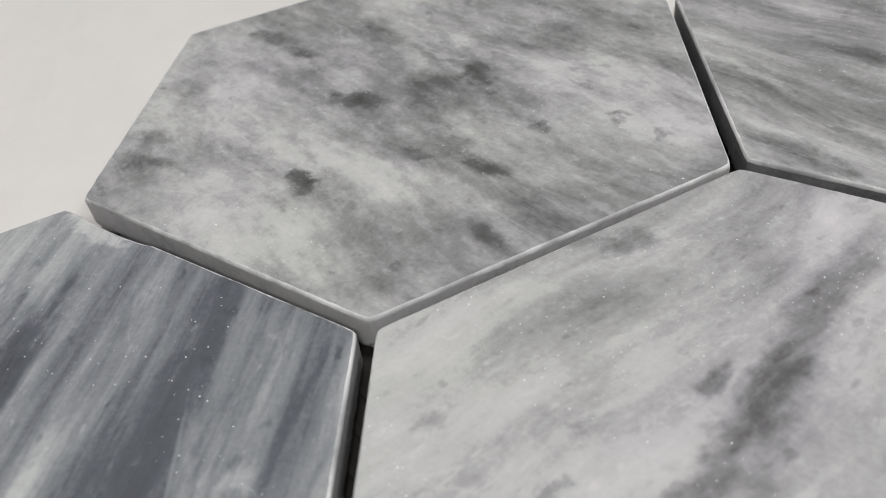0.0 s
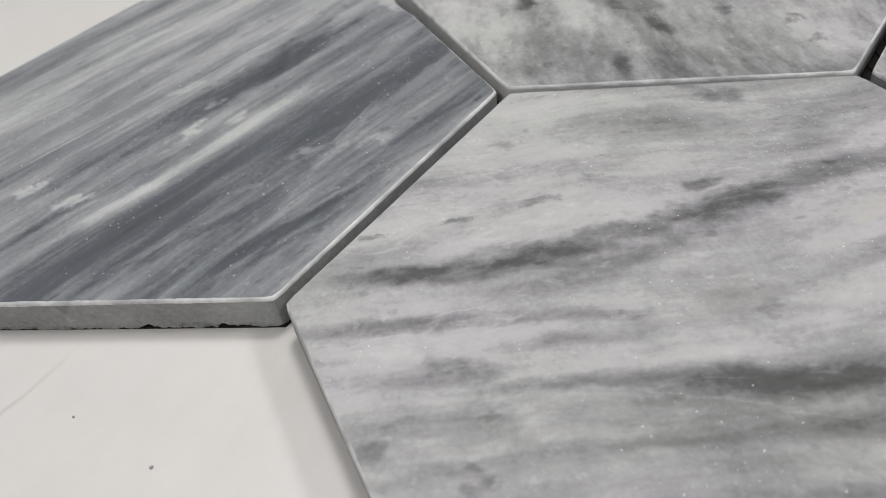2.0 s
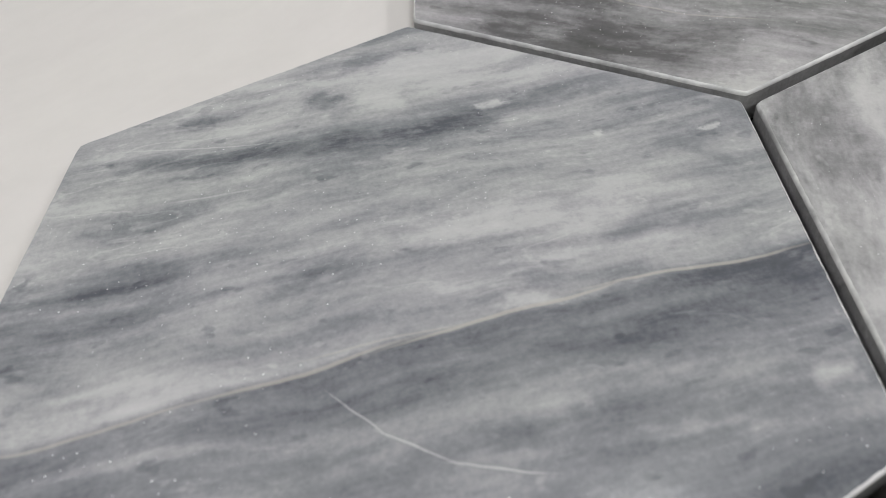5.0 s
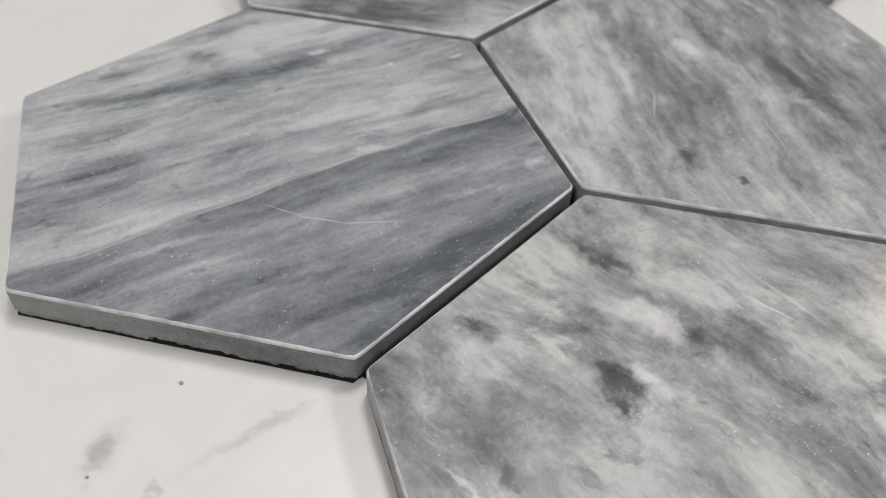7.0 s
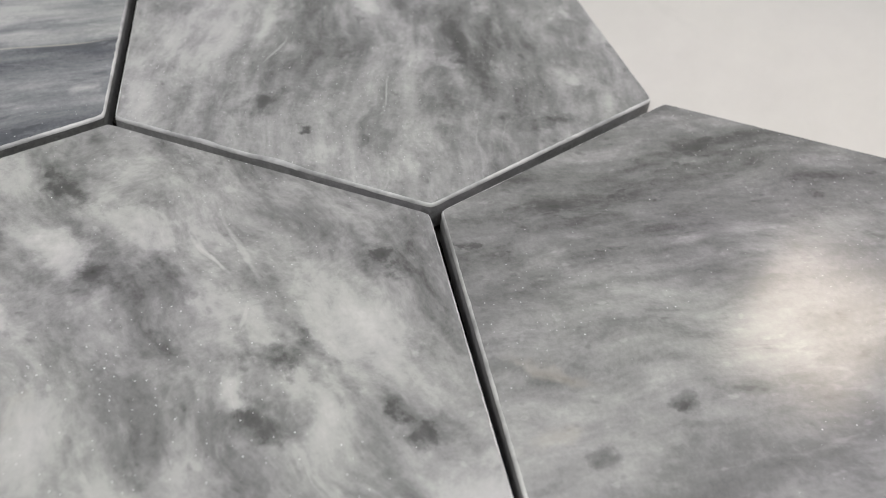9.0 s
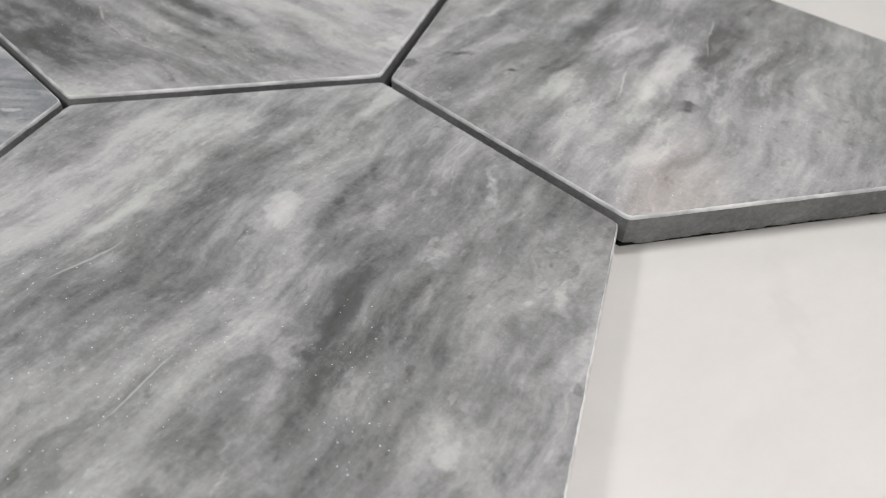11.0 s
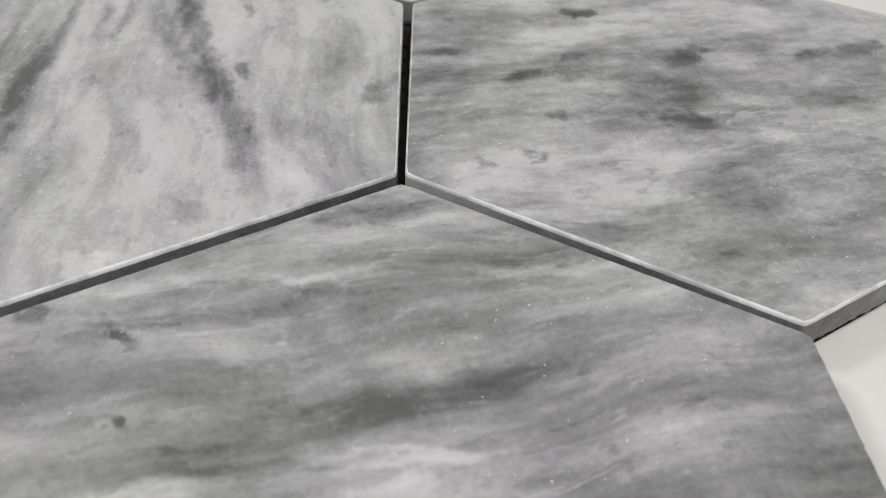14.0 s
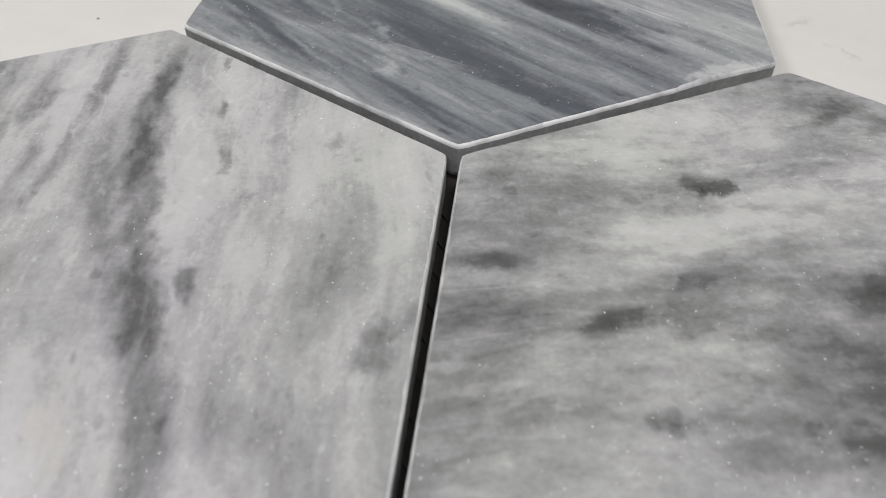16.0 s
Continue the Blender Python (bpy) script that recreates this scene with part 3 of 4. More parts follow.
STONE_D.cloud(-16.2, -5.0, 34.1, 2.2, 66, -0.10, 0.6)
STONE_D.cloud(-3.6, 3.5, 34.3, 2.2, 77, -0.10, 0.6)
STONE_D.cloud(10.0, 21.7, 39.6, 6.0, 89, -0.06, 0.4)
STONE_D.cloud(5.5, -10.3, 4.1, 2.4, 64, -0.13, 0.6)
STONE_D.cloud(-38.0, -8.7, 4.4, 1.5, 60, -0.14, 0.7)
STONE_D.cloud(-17.8, -31.1, 14.3, 2.0, 64, -0.07, 0.5)
STONE_D.cloud(-3.0, 9.0, 32.0, 5.0, 60, 0.16, 0.3)
STONE_D.cloud(6.0, 37.0, 30.0, 16.0, 70, 0.13, 0.2)
STONE_D.cloud(-6.8, 4.8, 16.0, 3.5, 75, 0.20, 0.45)
STONE_D.cloud(-17.8, -19.7, 20.0, 3.0, 75, 0.15, 0.45)
STONE_D.cloud(3.7, -3.3, 18.0, 4.0, 72, 0.17, 0.45)
STONE_D.cloud(1.0, -31.0, 20.0, 3.5, 70, 0.16, 0.45)
STONE_D.cloud(-11.9, -34.1, 26.0, 4.0, 72, 0.12, 0.45)
STONE_D.cloud(22.6, 3.7, 26.0, 5.0, 66, -0.16, 0.45)
STONE_D.cloud(6.6, -17.3, 4.5, 3.0, 70, -0.16, 0.45)
STONE_D.cloud(-38.5, -13.9, 5.0, 2.4, 60, -0.26, 0.45)
STONE_D.cloud(-27.9, -17.7, 5.0, 2.0, 65, -0.14, 0.45)
STONE_D.cloud(12.2, -7.9, 10.0, 3.0, 66, 0.18, 0.45)
STONE_E = Marble("marble_two_toned", 12, 0.68, 0.17, 0.12, 5, 9.0, tint=0.3, fold=0.6)
STONE_E.side(12, -10.2, 194, -0.30, 0.8)
STONE_E.cloud(-32.3, 31.5, 9.6, 4.0, 11, -0.24, 0.3)
STONE_E.cloud(-14.2, 34.9, 8.2, 5.0, 20, -0.25, 0.3)
STONE_E.cloud(-6.8, 46.1, 21.0, 6.0, 29, -0.25, 0.3)
STONE_E.cloud(-27.7, 22.8, 28.8, 8.0, 7, -0.21, 0.3)
STONE_E.cloud(-6.7, 23.7, 27.3, 8.0, 11, -0.27, 0.3)
STONE_E.cloud(7.9, 27.8, 17.9, 8.0, 20, -0.27, 0.3)
STONE_E.cloud(24.3, 34.5, 25.8, 6.0, 20, -0.21, 0.3)
STONE_E.cloud(-12.4, 30.2, 5.4, 5.0, 24, 0.13, 0.2)
STONE_E.cloud(-4.4, 33.9, 10.7, 7.0, 13, 0.17, 0.3)
STONE_E.cloud(12.5, 32.2, 4.3, 2.5, 23, 0.30, 0.4)
STONE_E.cloud(27.0, 24.4, 2.4, 2.0, 26, 0.28, 0.4)
STONE_E.cloud(42.5, 23.1, 2.3, 1.5, 20, 0.24, 0.4)
STONE_E.cloud(-2.0, 13.5, 23.0, 4.0, 12, -0.11, 0.3)
STONE_E.cloud(13.7, 14.6, 17.0, 3.0, 10, -0.09, 0.3)
STONE_E.cloud(-29.7, 25.5, 32.9, 0.4, -1, 0.14, 0.4)
STONE_E.cloud(-25.3, 14.7, 17.1, 0.5, 7, 0.13, 0.4)
STONE_E.cloud(-34.9, 10.5, 22.3, 7.0, 12, -0.08, 0.3)
STONE_E.cloud(-8.5, -0.0, 21.9, 5.0, 37, -0.09, 0.3)
STONE_E.cloud(12.4, 6.5, 18.0, 8.0, 8, 0.10, 0.2)
STONE_E.cloud(13.1, -7.8, 6.9, 4.0, 22, 0.19, 0.3)
STONE_E.cloud(-6.1, -38.1, 43.1, 14.0, 8, -0.06, 0.3)
STONE_E.cloud(29.1, -13.4, 31.2, 8.0, 9, -0.10, 0.3)
STONE_E.fleck(34.3, -4.2, 32.3, 0.7, 10, 0.54, 0.5)
STONE_E.fleck(12.2, -9.8, 31.5, 0.7, 17, 0.54, 0.5)
STONE_E.fleck(-10.9, -16.2, 29.5, 0.7, 16, 0.48, 0.5)
STONE_E.fleck(-32.4, -21.9, 28.3, 0.6, 13, 0.42, 0.5)
STONE_E.fleck(-0.4, -12.5, 25.2, 0.4, 10, 0.30, 0.5)
STONE_E.cloud(44.6, -20.8, 9.8, 4.0, 17, 0.30, 0.3)
STONE_E.cloud(-4.3, -21.6, 10.6, 0.3, -41, 0.30, 0.5)
STONE_E.cloud(2.3, -26.1, 10.4, 0.3, -26, 0.30, 0.5)
STONE_E.cloud(10.5, -28.6, 11.9, 0.3, -8, 0.30, 0.5)
STONE_E.cloud(15.8, -23.2, 7.2, 6.0, -65, 0.10, 0.3)
STONE_E.cloud(8.7, -45.8, 10.6, 3.0, -0, -0.09, 0.3)
STONE_E.cloud(-12.8, -37.1, 27.0, 4.0, 6, -0.10, 0.3)
STONE_E.cloud(13.8, 2.2, 37.5, 10.0, 0, 0.13, 0.2)
STONE_E.cloud(-26.3, -17.3, 30.7, 8.0, 11, 0.10, 0.2)
STONE_E.cloud(-47.4, 0.3, 3.0, 3.0, 1, -0.18, 0.3)
STONE_E.cloud(-37.0, 22.7, 25.7, 2.5, -1, -0.11, 0.4)
STONE_E.cloud(-27.5, 20.2, 32.7, 2.0, 4, 0.13, 0.4)
STONE_E.cloud(-15.5, 17.8, 25.3, 2.5, 13, -0.11, 0.4)
STONE_E.cloud(-28.5, 5.9, 32.4, 6.0, 10, 0.08, 0.3)
STONE_E.cloud(-32.7, -0.7, 16.8, 6.0, 14, -0.08, 0.3)
STONE_E.cloud(22.6, 14.9, 27.3, 8.0, 11, 0.08, 0.3)
STONE_E.cloud(22.5, 2.3, 20.8, 4.0, 8, -0.08, 0.3)
STONE_E.cloud(26.3, 6.5, 18.5, 6.0, 33, 0.07, 0.3)
STONE_E.cloud(2.7, 9.9, 13.3, 2.0, 30, -0.09, 0.4)
STONE_E.cloud(-11.3, -2.8, 14.0, 2.0, 40, -0.07, 0.4)
STONE_E.cloud(-32.1, -1.2, 30.9, 2.0, 8, -0.10, 0.4)
STONE_E.cloud(-22.1, 11.5, 35.5, 2.0, 16, 0.11, 0.4)
STONE_E.cloud(-3.2, -0.6, 44.3, 2.0, 10, -0.07, 0.4)
STONE_E.cloud(-24.6, -25.8, 28.2, 2.0, 7, 0.10, 0.4)
STONE_E.cloud(-0.9, -38.5, 28.9, 2.0, 2, -0.09, 0.4)
STONE_E.cloud(21.8, -26.2, 35.6, 2.0, 6, 0.08, 0.4)
STONE_F = Marble("marble_grey_veined", 78, 0.645, 0.20, 0.17, 6, 5.0, tint=0.3, fold=0.9)
STONE_F.side(12, -6, -88, -0.17, 10.0)
STONE_F.cloud(0.1, 13.7, 10.9, 6.0, -67, 0.24, 0.3)
STONE_F.cloud(5.0, -9.5, 24.2, 9.0, -21, 0.17, 0.2)
STONE_F.cloud(24.4, 11.2, 5.1, 4.0, -81, 0.28, 0.3)
STONE_F.cloud(35.2, -17.2, 8.6, 6.0, -81, 0.19, 0.3)
STONE_F.cloud(13.2, -13.6, 6.2, 5.0, -78, 0.18, 0.3)
STONE_F.cloud(-17.4, -34.3, 3.0, 3.0, 5, -0.37, 0.4)
STONE_F.cloud(-25.7, -27.2, 9.7, 9.0, 19, -0.18, 0.3)
STONE_F.cloud(-39.5, 12.0, 14.6, 8.0, 22, -0.11, 0.3)
STONE_F.cloud(-20.6, -5.8, 12.9, 0.7, 68, 0.23, 0.4)
STONE_F.cloud(-1.9, -23.6, 13.6, 0.5, 79, 0.26, 0.4)
STONE_F.cloud(16.4, -6.6, 43.9, 6.0, -88, -0.22, 0.3)
STONE_F.cloud(7.6, 22.1, 43.1, 4.0, 88, -0.18, 0.3)
STONE_F.cloud(43.0, 8.8, 5.8, 5.0, -76, 0.17, 0.3)
STONE_F.cloud(28.0, -33.5, 6.0, 6.0, 41, -0.17, 0.3)
STONE_F.cloud(1.8, -39.2, 6.0, 6.0, 73, 0.13, 0.3)
STONE_F.cloud(-10.9, -41.6, 21.3, 9.0, 52, 0.11, 0.3)
STONE_F.cloud(-8.9, -12.9, 31.4, 6.0, 79, -0.11, 0.3)
STONE_F.cloud(9.5, -34.4, 27.3, 4.0, 75, -0.13, 0.3)
STONE_F.cloud(8.5, -34.9, 7.1, 4.0, -87, 0.17, 0.3)
STONE_F.cloud(18.5, -32.1, 5.1, 5.0, -63, 0.15, 0.3)
STONE_F.cloud(28.9, 31.5, 16.1, 2.0, -77, 0.22, 0.3)
STONE_F.cloud(-35.7, -23.5, 14.4, 5.0, 71, 0.13, 0.4)
STONE_F.cloud(-22.2, 3.5, 26.4, 4.0, 65, 0.14, 0.4)
STONE_F.cloud(-4.1, -47.4, 11.7, 5.0, 36, 0.13, 0.4)
STONE_F.cloud(4.2, -41.7, 10.1, 4.0, 79, 0.15, 0.4)
STONE_F.cloud(-17.6, -41.7, 14.3, 6.0, 18, 0.11, 0.4)
STONE_F.cloud(10.8, -11.5, 11.5, 5.0, 47, 0.15, 0.4)
STONE_F.cloud(-21.8, -24.1, 10.7, 4.0, 44, -0.15, 0.4)
STONE_F.cloud(26.9, -35.3, 11.5, 4.0, 28, -0.18, 0.4)
STONE_F.cloud(-38.8, -5.3, 19.9, 5.0, 63, -0.12, 0.4)
STONE_F.cloud(-11.0, 22.4, 28.8, 4.0, 74, -0.13, 0.4)
STONE_F.cloud(-3.6, -3.2, 16.4, 3.0, 66, -0.08, 0.4)
STONE_F.cloud(26.7, 2.4, 19.0, 2.0, 83, 0.15, 0.4)
STONE_F.cloud(42.8, 9.6, 9.2, 4.0, -59, 0.13, 0.4)
STONE_F.cloud(34.1, -19.4, 5.0, 5.0, -43, 0.15, 0.4)
STONE_F.cloud(-6.6, -34.1, 17.2, 2.5, 77, -0.10, 0.4)
STONE_F.cloud(14.8, -12.3, 39.1, 2.0, 84, -0.12, 0.4)
STONE_F.cloud(32.5, -12.3, 28.8, 3.0, -82, -0.07, 0.4)
STONE_F.cloud(2.8, 50.9, 17.7, 6.0, 78, 0.22, 0.5)
STONE_F.cloud(16.8, 44.7, 15.1, 4.0, 71, 0.20, 0.5)
STONE_F.cloud(9.2, 47.8, 16.7, 1.6, 78, -0.07, 0.5)
STONE_F.cloud(25.0, 41.8, 12.6, 3.0, 72, -0.04, 0.5)
STONE_G = Marble("marble_cloudy", -65, 0.675, 0.13, 0.27, 7, 3.5, fold=1.5)
STONE_G.cloud(38.6, 18.9, 7.1, 7.0, -47, -0.31, 0.3)
STONE_G.cloud(24.8, 1.8, 12.4, 6.0, -7, -0.31, 0.3)
STONE_G.cloud(25.0, -8.1, 10.4, 7.0, -18, -0.33, 0.3)
STONE_G.cloud(33.1, -2.6, 9.1, 6.0, -66, -0.28, 0.3)
STONE_G.cloud(41.2, -9.3, 7.0, 4.0, -27, -0.31, 0.3)
STONE_G.cloud(29.2, 4.5, 14.5, 2.5, -38, -0.18, 0.3)
STONE_G.cloud(-4.4, 25.6, 14.2, 9.0, -54, 0.24, 0.3)
STONE_G.cloud(7.0, 25.6, 22.6, 8.0, -43, 0.18, 0.3)
STONE_G.cloud(33.5, 8.9, 18.7, 12.0, -32, 0.22, 0.3)
STONE_G.cloud(29.1, -3.0, 6.6, 6.0, -67, 0.24, 0.3)
STONE_G.cloud(21.3, -4.0, 5.8, 4.0, -60, 0.28, 0.3)
STONE_G.cloud(21.0, 15.0, 22.8, 10.0, -71, -0.15, 0.3)
STONE_G.cloud(16.1, 22.2, 9.9, 0.7, -60, 0.19, 0.4)
STONE_G.cloud(20.5, 9.4, 5.6, 0.7, 82, 0.17, 0.4)
STONE_G.cloud(-3.6, 40.1, 13.8, 6.0, -59, -0.18, 0.3)
STONE_G.cloud(12.6, 44.6, 26.0, 10.0, -42, -0.13, 0.3)
STONE_G.cloud(9.2, 9.0, 15.6, 8.0, -56, -0.18, 0.3)
STONE_G.cloud(-0.1, 17.4, 8.3, 4.0, -66, -0.20, 0.3)
STONE_G.cloud(-16.4, 29.3, 9.4, 9.0, -67, -0.31, 0.3)
STONE_G.cloud(-16.5, 13.4, 12.0, 9.0, -70, -0.39, 0.3)
STONE_G.cloud(-15.9, 11.2, 4.0, 4.0, -65, -0.28, 0.3)
STONE_G.cloud(-30.0, 30.0, 8.5, 5.0, -51, -0.29, 0.3)
STONE_G.cloud(-11.6, 17.4, 8.2, 5.0, -87, 0.31, 0.3)
STONE_G.cloud(-37.4, 21.8, 15.0, 14.0, -51, 0.20, 0.3)
STONE_G.cloud(-22.1, 23.1, 8.9, 3.0, -79, 0.28, 0.3)
STONE_G.cloud(-35.0, 5.6, 4.0, 4.0, -58, -0.33, 0.3)
STONE_G.cloud(-20.9, 4.2, 4.0, 4.0, -41, -0.24, 0.3)
STONE_G.cloud(-42.5, 2.2, 21.3, 10.0, -51, -0.33, 0.4)
STONE_G.cloud(-41.0, 6.1, 11.7, 1.5, -48, 0.28, 0.3)
STONE_G.cloud(-23.6, 2.2, 24.5, 16.0, -59, 0.13, 0.2)
STONE_G.fleck(-8.5, -8.5, 5.9, 5.0, -58, 0.24, 0.3)
STONE_G.fleck(-22.9, 21.0, 8.3, 4.0, -84, 0.24, 0.3)
STONE_G.fleck(-5.6, -3.3, 5.5, 4.0, 3, 0.18, 0.3)
STONE_G.cloud(6.0, -6.0, 26.0, 16.0, -58, -0.16, 0.3)
STONE_G.cloud(-5.2, 35.9, 23.8, 2.0, -78, -0.12, 0.4)
STONE_G.cloud(6.1, 28.4, 17.4, 6.0, -57, 0.13, 0.4)
STONE_G.cloud(10.2, 18.6, 17.3, 2.5, -65, -0.12, 0.4)
STONE_G.cloud(10.5, 9.3, 11.7, 5.0, -54, 0.13, 0.4)
STONE_G.cloud(20.6, 5.4, 10.2, 4.0, -84, -0.15, 0.4)
STONE_G.cloud(-17.5, 37.5, 11.6, 5.0, -46, -0.15, 0.4)
STONE_G.cloud(8.6, 41.8, 17.1, 5.0, -38, 0.09, 0.4)
STONE_G.cloud(15.4, 22.8, 9.8, 0.8, -56, 0.22, 0.4)
STONE_G.cloud(-33.1, 24.6, 15.3, 6.0, -61, 0.15, 0.4)
STONE_G.fleck(-21.4, 23.9, 8.9, 4.0, -73, 0.18, 0.4)
STONE_G.cloud(-3.4, 6.8, 14.8, 3.0, -70, -0.10, 0.4)
STONE_G.cloud(-9.2, 14.0, 9.7, 3.0, 90, 0.15, 0.4)
STONE_G.cloud(-15.4, 14.6, 12.0, 8.0, -60, -0.24, 0.45)
STONE_G.cloud(0.2, 20.7, 22.0, 3.5, -58, -0.16, 0.45)
STONE_G.cloud(40.9, 17.9, 9.0, 5.0, -40, -0.20, 0.45)
STONE_G.cloud(41.1, -8.6, 8.0, 3.5, -65, -0.20, 0.45)
STONE_G.cloud(27.2, -2.4, 14.0, 8.0, -60, -0.16, 0.45)
STONE_G.cloud(-3.5, 38.8, 12.0, 4.0, -62, -0.18, 0.45)
STONE_G.cloud(-21.2, 25.5, 9.0, 5.0, -60, 0.20, 0.45)
STONE_G.cloud(-10.9, 16.6, 7.0, 4.0, -75, 0.26, 0.45)
STONE_G.cloud(-3.6, 25.1, 14.0, 7.0, -60, 0.18, 0.45)
STONE_G.cloud(-16.4, -2.7, 18.0, 12.0, -60, 0.12, 0.2)
STONE_G.cloud(29.6, 15.9, 14.0, 9.0, -50, 0.14, 0.45)
STONE_G.cloud(10.4, 28.3, 12.0, 6.0, -55, 0.12, 0.45)
STONE_G.cloud(39.5, -18.5, 10.0, 5.0, -60, -0.18, 0.45)
STONE_G.cloud(19.7, 23.7, 14.0, 1.0, -72, 0.20, 0.45)
STONE_H = Marble("marble_fine_streaked", 6, 0.54, 0.14, 0.14, 8, 5.0, fold=0.8)
STONE_H.cloud(8.9, 42.1, 53.3, 14.0, 2, -0.17, 0.3)
STONE_H.cloud(-23.8, 27.7, 52.6, 10.0, 15, -0.12, 0.3)
STONE_H.cloud(-19.7, 14.8, 31.6, 6.0, 2, -0.14, 0.3)
STONE_H.fleck(-42.5, -5.3, 13.8, 3.0, -22, 0.36, 0.3)
STONE_H.fleck(-43.0, -14.1, 8.3, 3.0, 17, 0.30, 0.3)
STONE_H.cloud(-41.7, -6.5, 12.9, 3.0, -12, -0.11, 0.3)
STONE_H.cloud(-25.0, -12.0, 4.0, 4.0, -35, -0.30, 0.3)
STONE_H.cloud(-39.3, -17.8, 4.0, 4.0, -16, -0.26, 0.3)
STONE_H.cloud(-26.9, 4.7, 26.6, 10.0, 4, 0.14, 0.2)
STONE_H.cloud(-14.5, -4.4, 26.9, 16.0, 5, 0.12, 0.2)
STONE_H.cloud(-47.6, 20.4, 2.0, 2.0, -31, -0.22, 0.3)
STONE_H.cloud(-41.1, 14.7, 17.2, 6.0, -29, -0.14, 0.3)
STONE_H.cloud(-31.1, 27.9, 38.2, 5.0, 8, -0.10, 0.3)
STONE_H.cloud(-22.6, 19.7, 41.3, 3.0, 7, -0.09, 0.3)
STONE_H.cloud(-18.6, 12.2, 35.3, 3.0, 7, 0.10, 0.3)
STONE_H.cloud(-7.1, 40.6, 37.2, 4.0, 20, -0.12, 0.3)

tile(STONE_A.finish(), 0.5, 1, "mottled grey marble hexagon tile", -0.12, -0.6, -0.65, 0.25, 1)
tile(STONE_B.finish(shades=COOL), -0.5, 1, "dark blue-grey streaked marble hexagon tile", -0.71, 0.28, 0.32, 0.02, 2, ((0.0625, 0.0215, 0.010, 0.0012), (0.060, 0.033, 0.004, 0.0006)))
tile(STONE_C.finish(), 0, 0, "pale marble hexagon tile with dark bands", -0.18, 0.04, 0.03, 0.33, 3)
tile(STONE_D.finish(), 1, 0, "grey marble hexagon tile with pale streaks", 0.32, -0.44, 0.06, 0.52, 4)
tile(STONE_E.finish(shades=COOL), -0.5, -1, "two-toned grey marble hexagon tile", 0.21, 0.66, 0.3, -0.31, 5)
tile(STONE_F.finish(), 0.5, -1, "grey veined marble hexagon tile", 0.01, 0.45, 0.09, -0.44, 6, ((-0.030, -0.0575, 0.006, 0.0008), (-0.045, -0.047, 0.004, 0.0005)))
tile(STONE_G.finish(), 0, -2, "cloudy grey and white marble hexagon tile", 0.66, -0.02, 0.15, -0.4, 7)
tile(STONE_H.finish(), 1, -2, "finely streaked grey marble hexagon tile", -0.11, -0.28, -0.58, 0.03, 8)


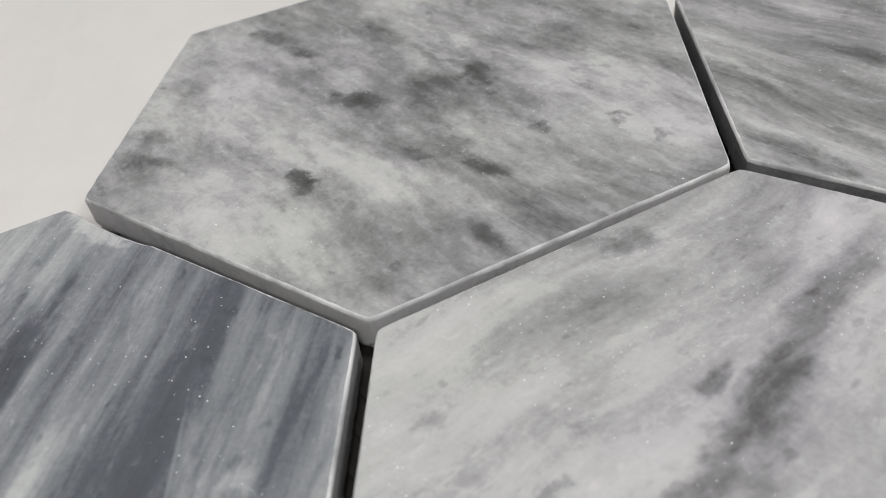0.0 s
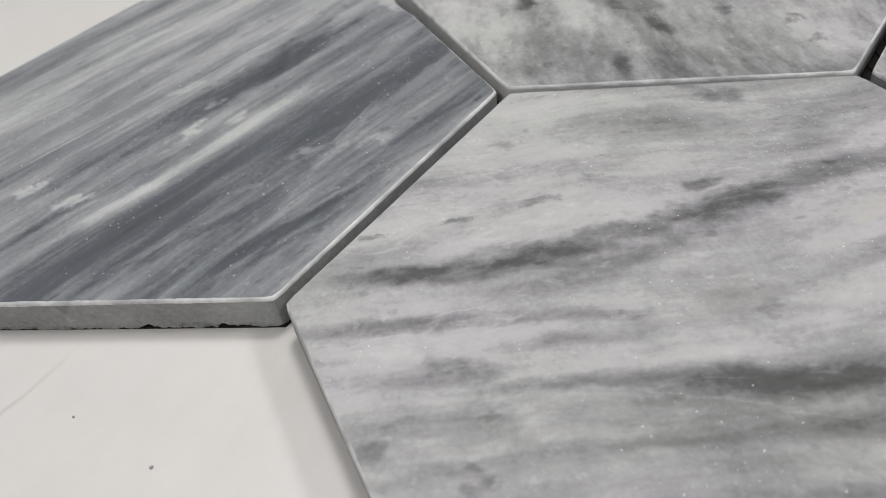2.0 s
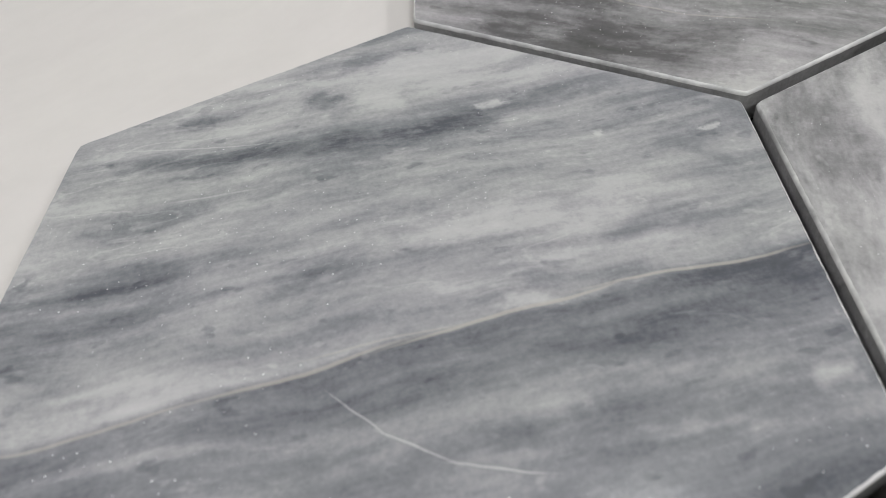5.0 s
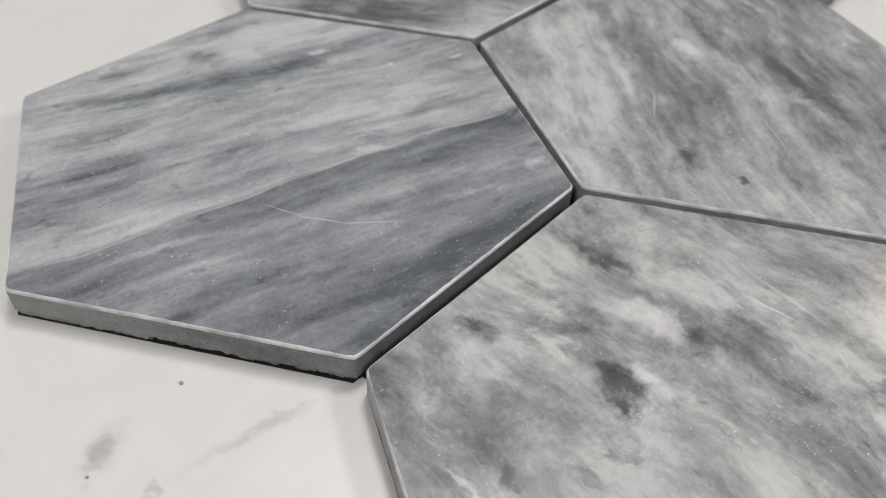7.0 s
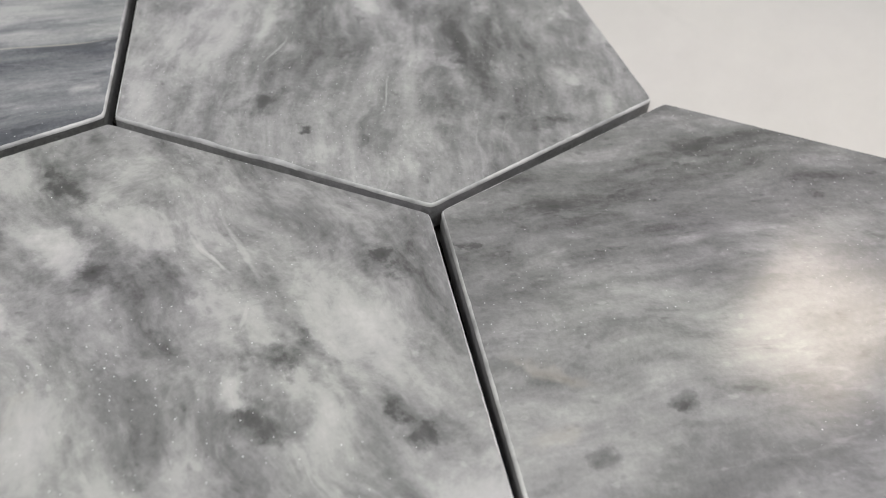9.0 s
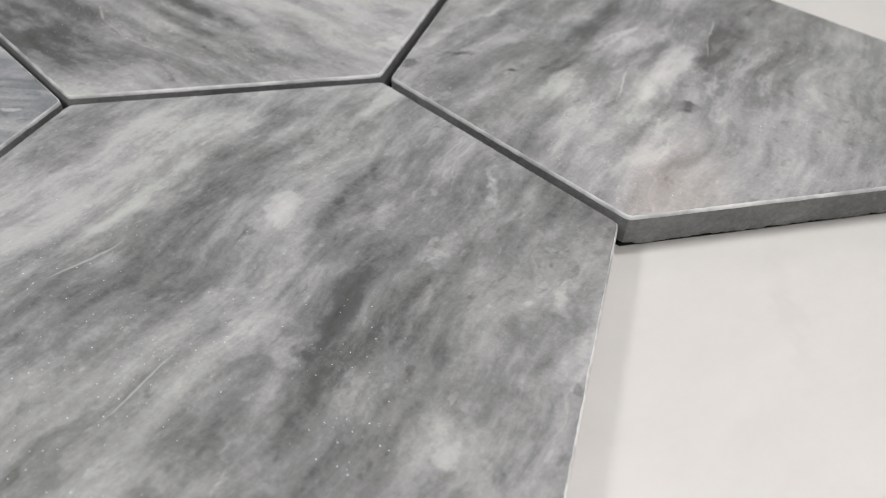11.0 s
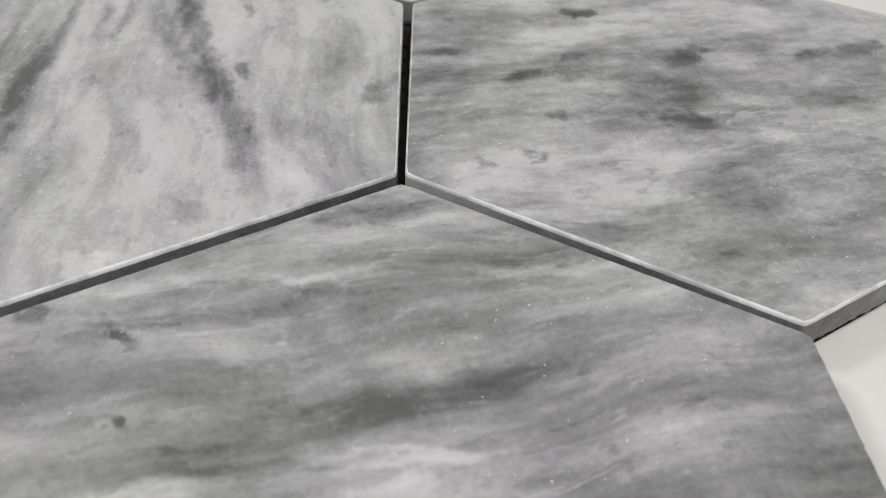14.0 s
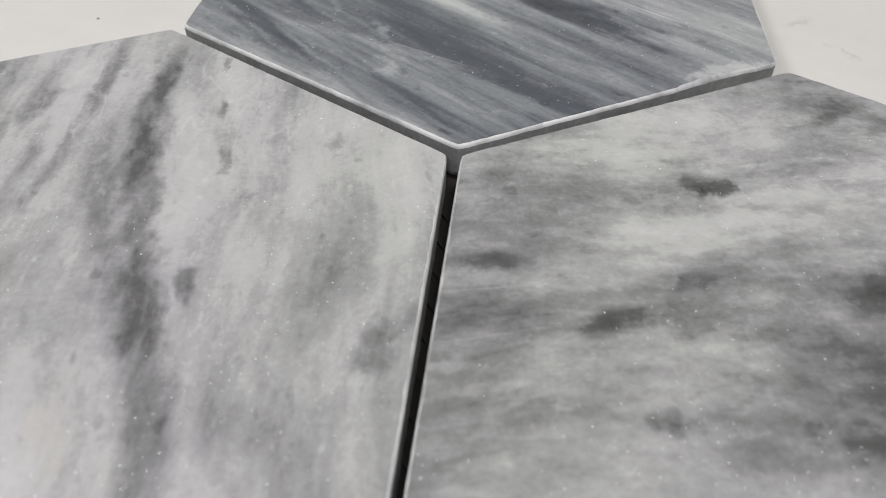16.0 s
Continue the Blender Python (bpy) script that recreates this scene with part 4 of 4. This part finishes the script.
def backing_net():
    """The dark glued net under the joints: a thin strip a joint, with raised strands across it."""
    bm = bmesh.new()

    def bar(mid, along, length, width, z0, z1):
        d = Vector((math.cos(along), math.sin(along)))
        q = Vector((-d.y, d.x))
        low, high = [], []
        for a, b in ((-1, -1), (1, -1), (1, 1), (-1, 1)):
            p = mid + d * (a * length / 2) + q * (b * width / 2)
            low.append(bm.verts.new((p.x, p.y, z0)))
            high.append(bm.verts.new((p.x, p.y, z1)))
        bm.faces.new(high)
        bm.faces.new(list(reversed(low)))
        for i in range(4):
            bm.faces.new((low[i], low[(i + 1) % 4], high[(i + 1) % 4], high[i]))

    def plate(cx, cy, top):
        rim = (PITCH - GAP) / math.sqrt(3) - 0.0009
        low, high = [], []
        for k in range(6):
            a = radians(30 + 60 * k)
            low.append(bm.verts.new((cx + rim * math.cos(a), cy + rim * math.sin(a), 0.00005)))
            high.append(bm.verts.new((cx + rim * math.cos(a), cy + rim * math.sin(a), top)))
        bm.faces.new(high)
        bm.faces.new(list(reversed(low)))
        for i in range(6):
            bm.faces.new((low[i], low[(i + 1) % 6], high[(i + 1) % 6], high[i]))

    spots = [(0.5, 1), (-0.5, 1), (0, 0), (1, 0), (-0.5, -1), (0.5, -1), (0, -2), (1, -2)]
    n = 0
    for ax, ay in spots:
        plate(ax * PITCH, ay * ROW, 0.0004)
    for i, (ax, ay) in enumerate(spots):
        for bx, by in spots[i + 1:]:
            p, q = Vector((ax * PITCH, ay * ROW)), Vector((bx * PITCH, by * ROW))
            if (p - q).length > PITCH * 1.1:
                continue
            n += 1
            along = math.atan2(q.y - p.y, q.x - p.x) + math.pi / 2
            d = Vector((math.cos(along), math.sin(along)))
            mid, length = (p + q) / 2, PITCH / math.sqrt(3)
            # a strip runs through where three tiles meet, and stops short of the open edge
            ends = []
            for way in (-1, 1):
                tip = mid + d * (way * length / 2)
                held = sum((tip - Vector((cx * PITCH, cy * ROW))).length < PITCH * 0.62 for cx, cy in spots)
                ends.append(length / 2 + (0.0004 if held == 3 else -0.0035))
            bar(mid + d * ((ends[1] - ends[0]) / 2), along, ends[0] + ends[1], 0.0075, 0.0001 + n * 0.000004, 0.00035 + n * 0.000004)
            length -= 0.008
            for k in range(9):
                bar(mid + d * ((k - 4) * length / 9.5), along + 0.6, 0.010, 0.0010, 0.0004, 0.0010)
    return bm


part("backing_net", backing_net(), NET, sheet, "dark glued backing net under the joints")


def crumb(x, y, size, seed):
    """A speck of stone dust lying on the table."""
    rnd = random.Random(seed)
    bm = bmesh.new()
    bmesh.ops.create_icosphere(bm, subdivisions=1, radius=size)
    for v in bm.verts:
        v.co *= rnd.uniform(0.7, 1.2)
        v.co.z = max(v.co.z * 0.6, -size * 0.35)
    ob = mesh_object("stone_crumb", bm, EDGES[2])
    ob.matrix_basis = pose(x * PITCH, y * PITCH, size * 0.35, 0, 0, seed * 37)
    return tagged(ob, "tiny grey stone crumb on the white table", "crumb", "crumbs on the table")


for i, (x, y, size) in enumerate(((-0.748, -1.355, 0.0005), (-0.71, 0.171, 0.0004), (-0.88, -1.48, 0.0004), (-0.79, 0.30, 0.0003), (-0.69, -1.27, 0.0003))):
    crumb(x, y, size, i)
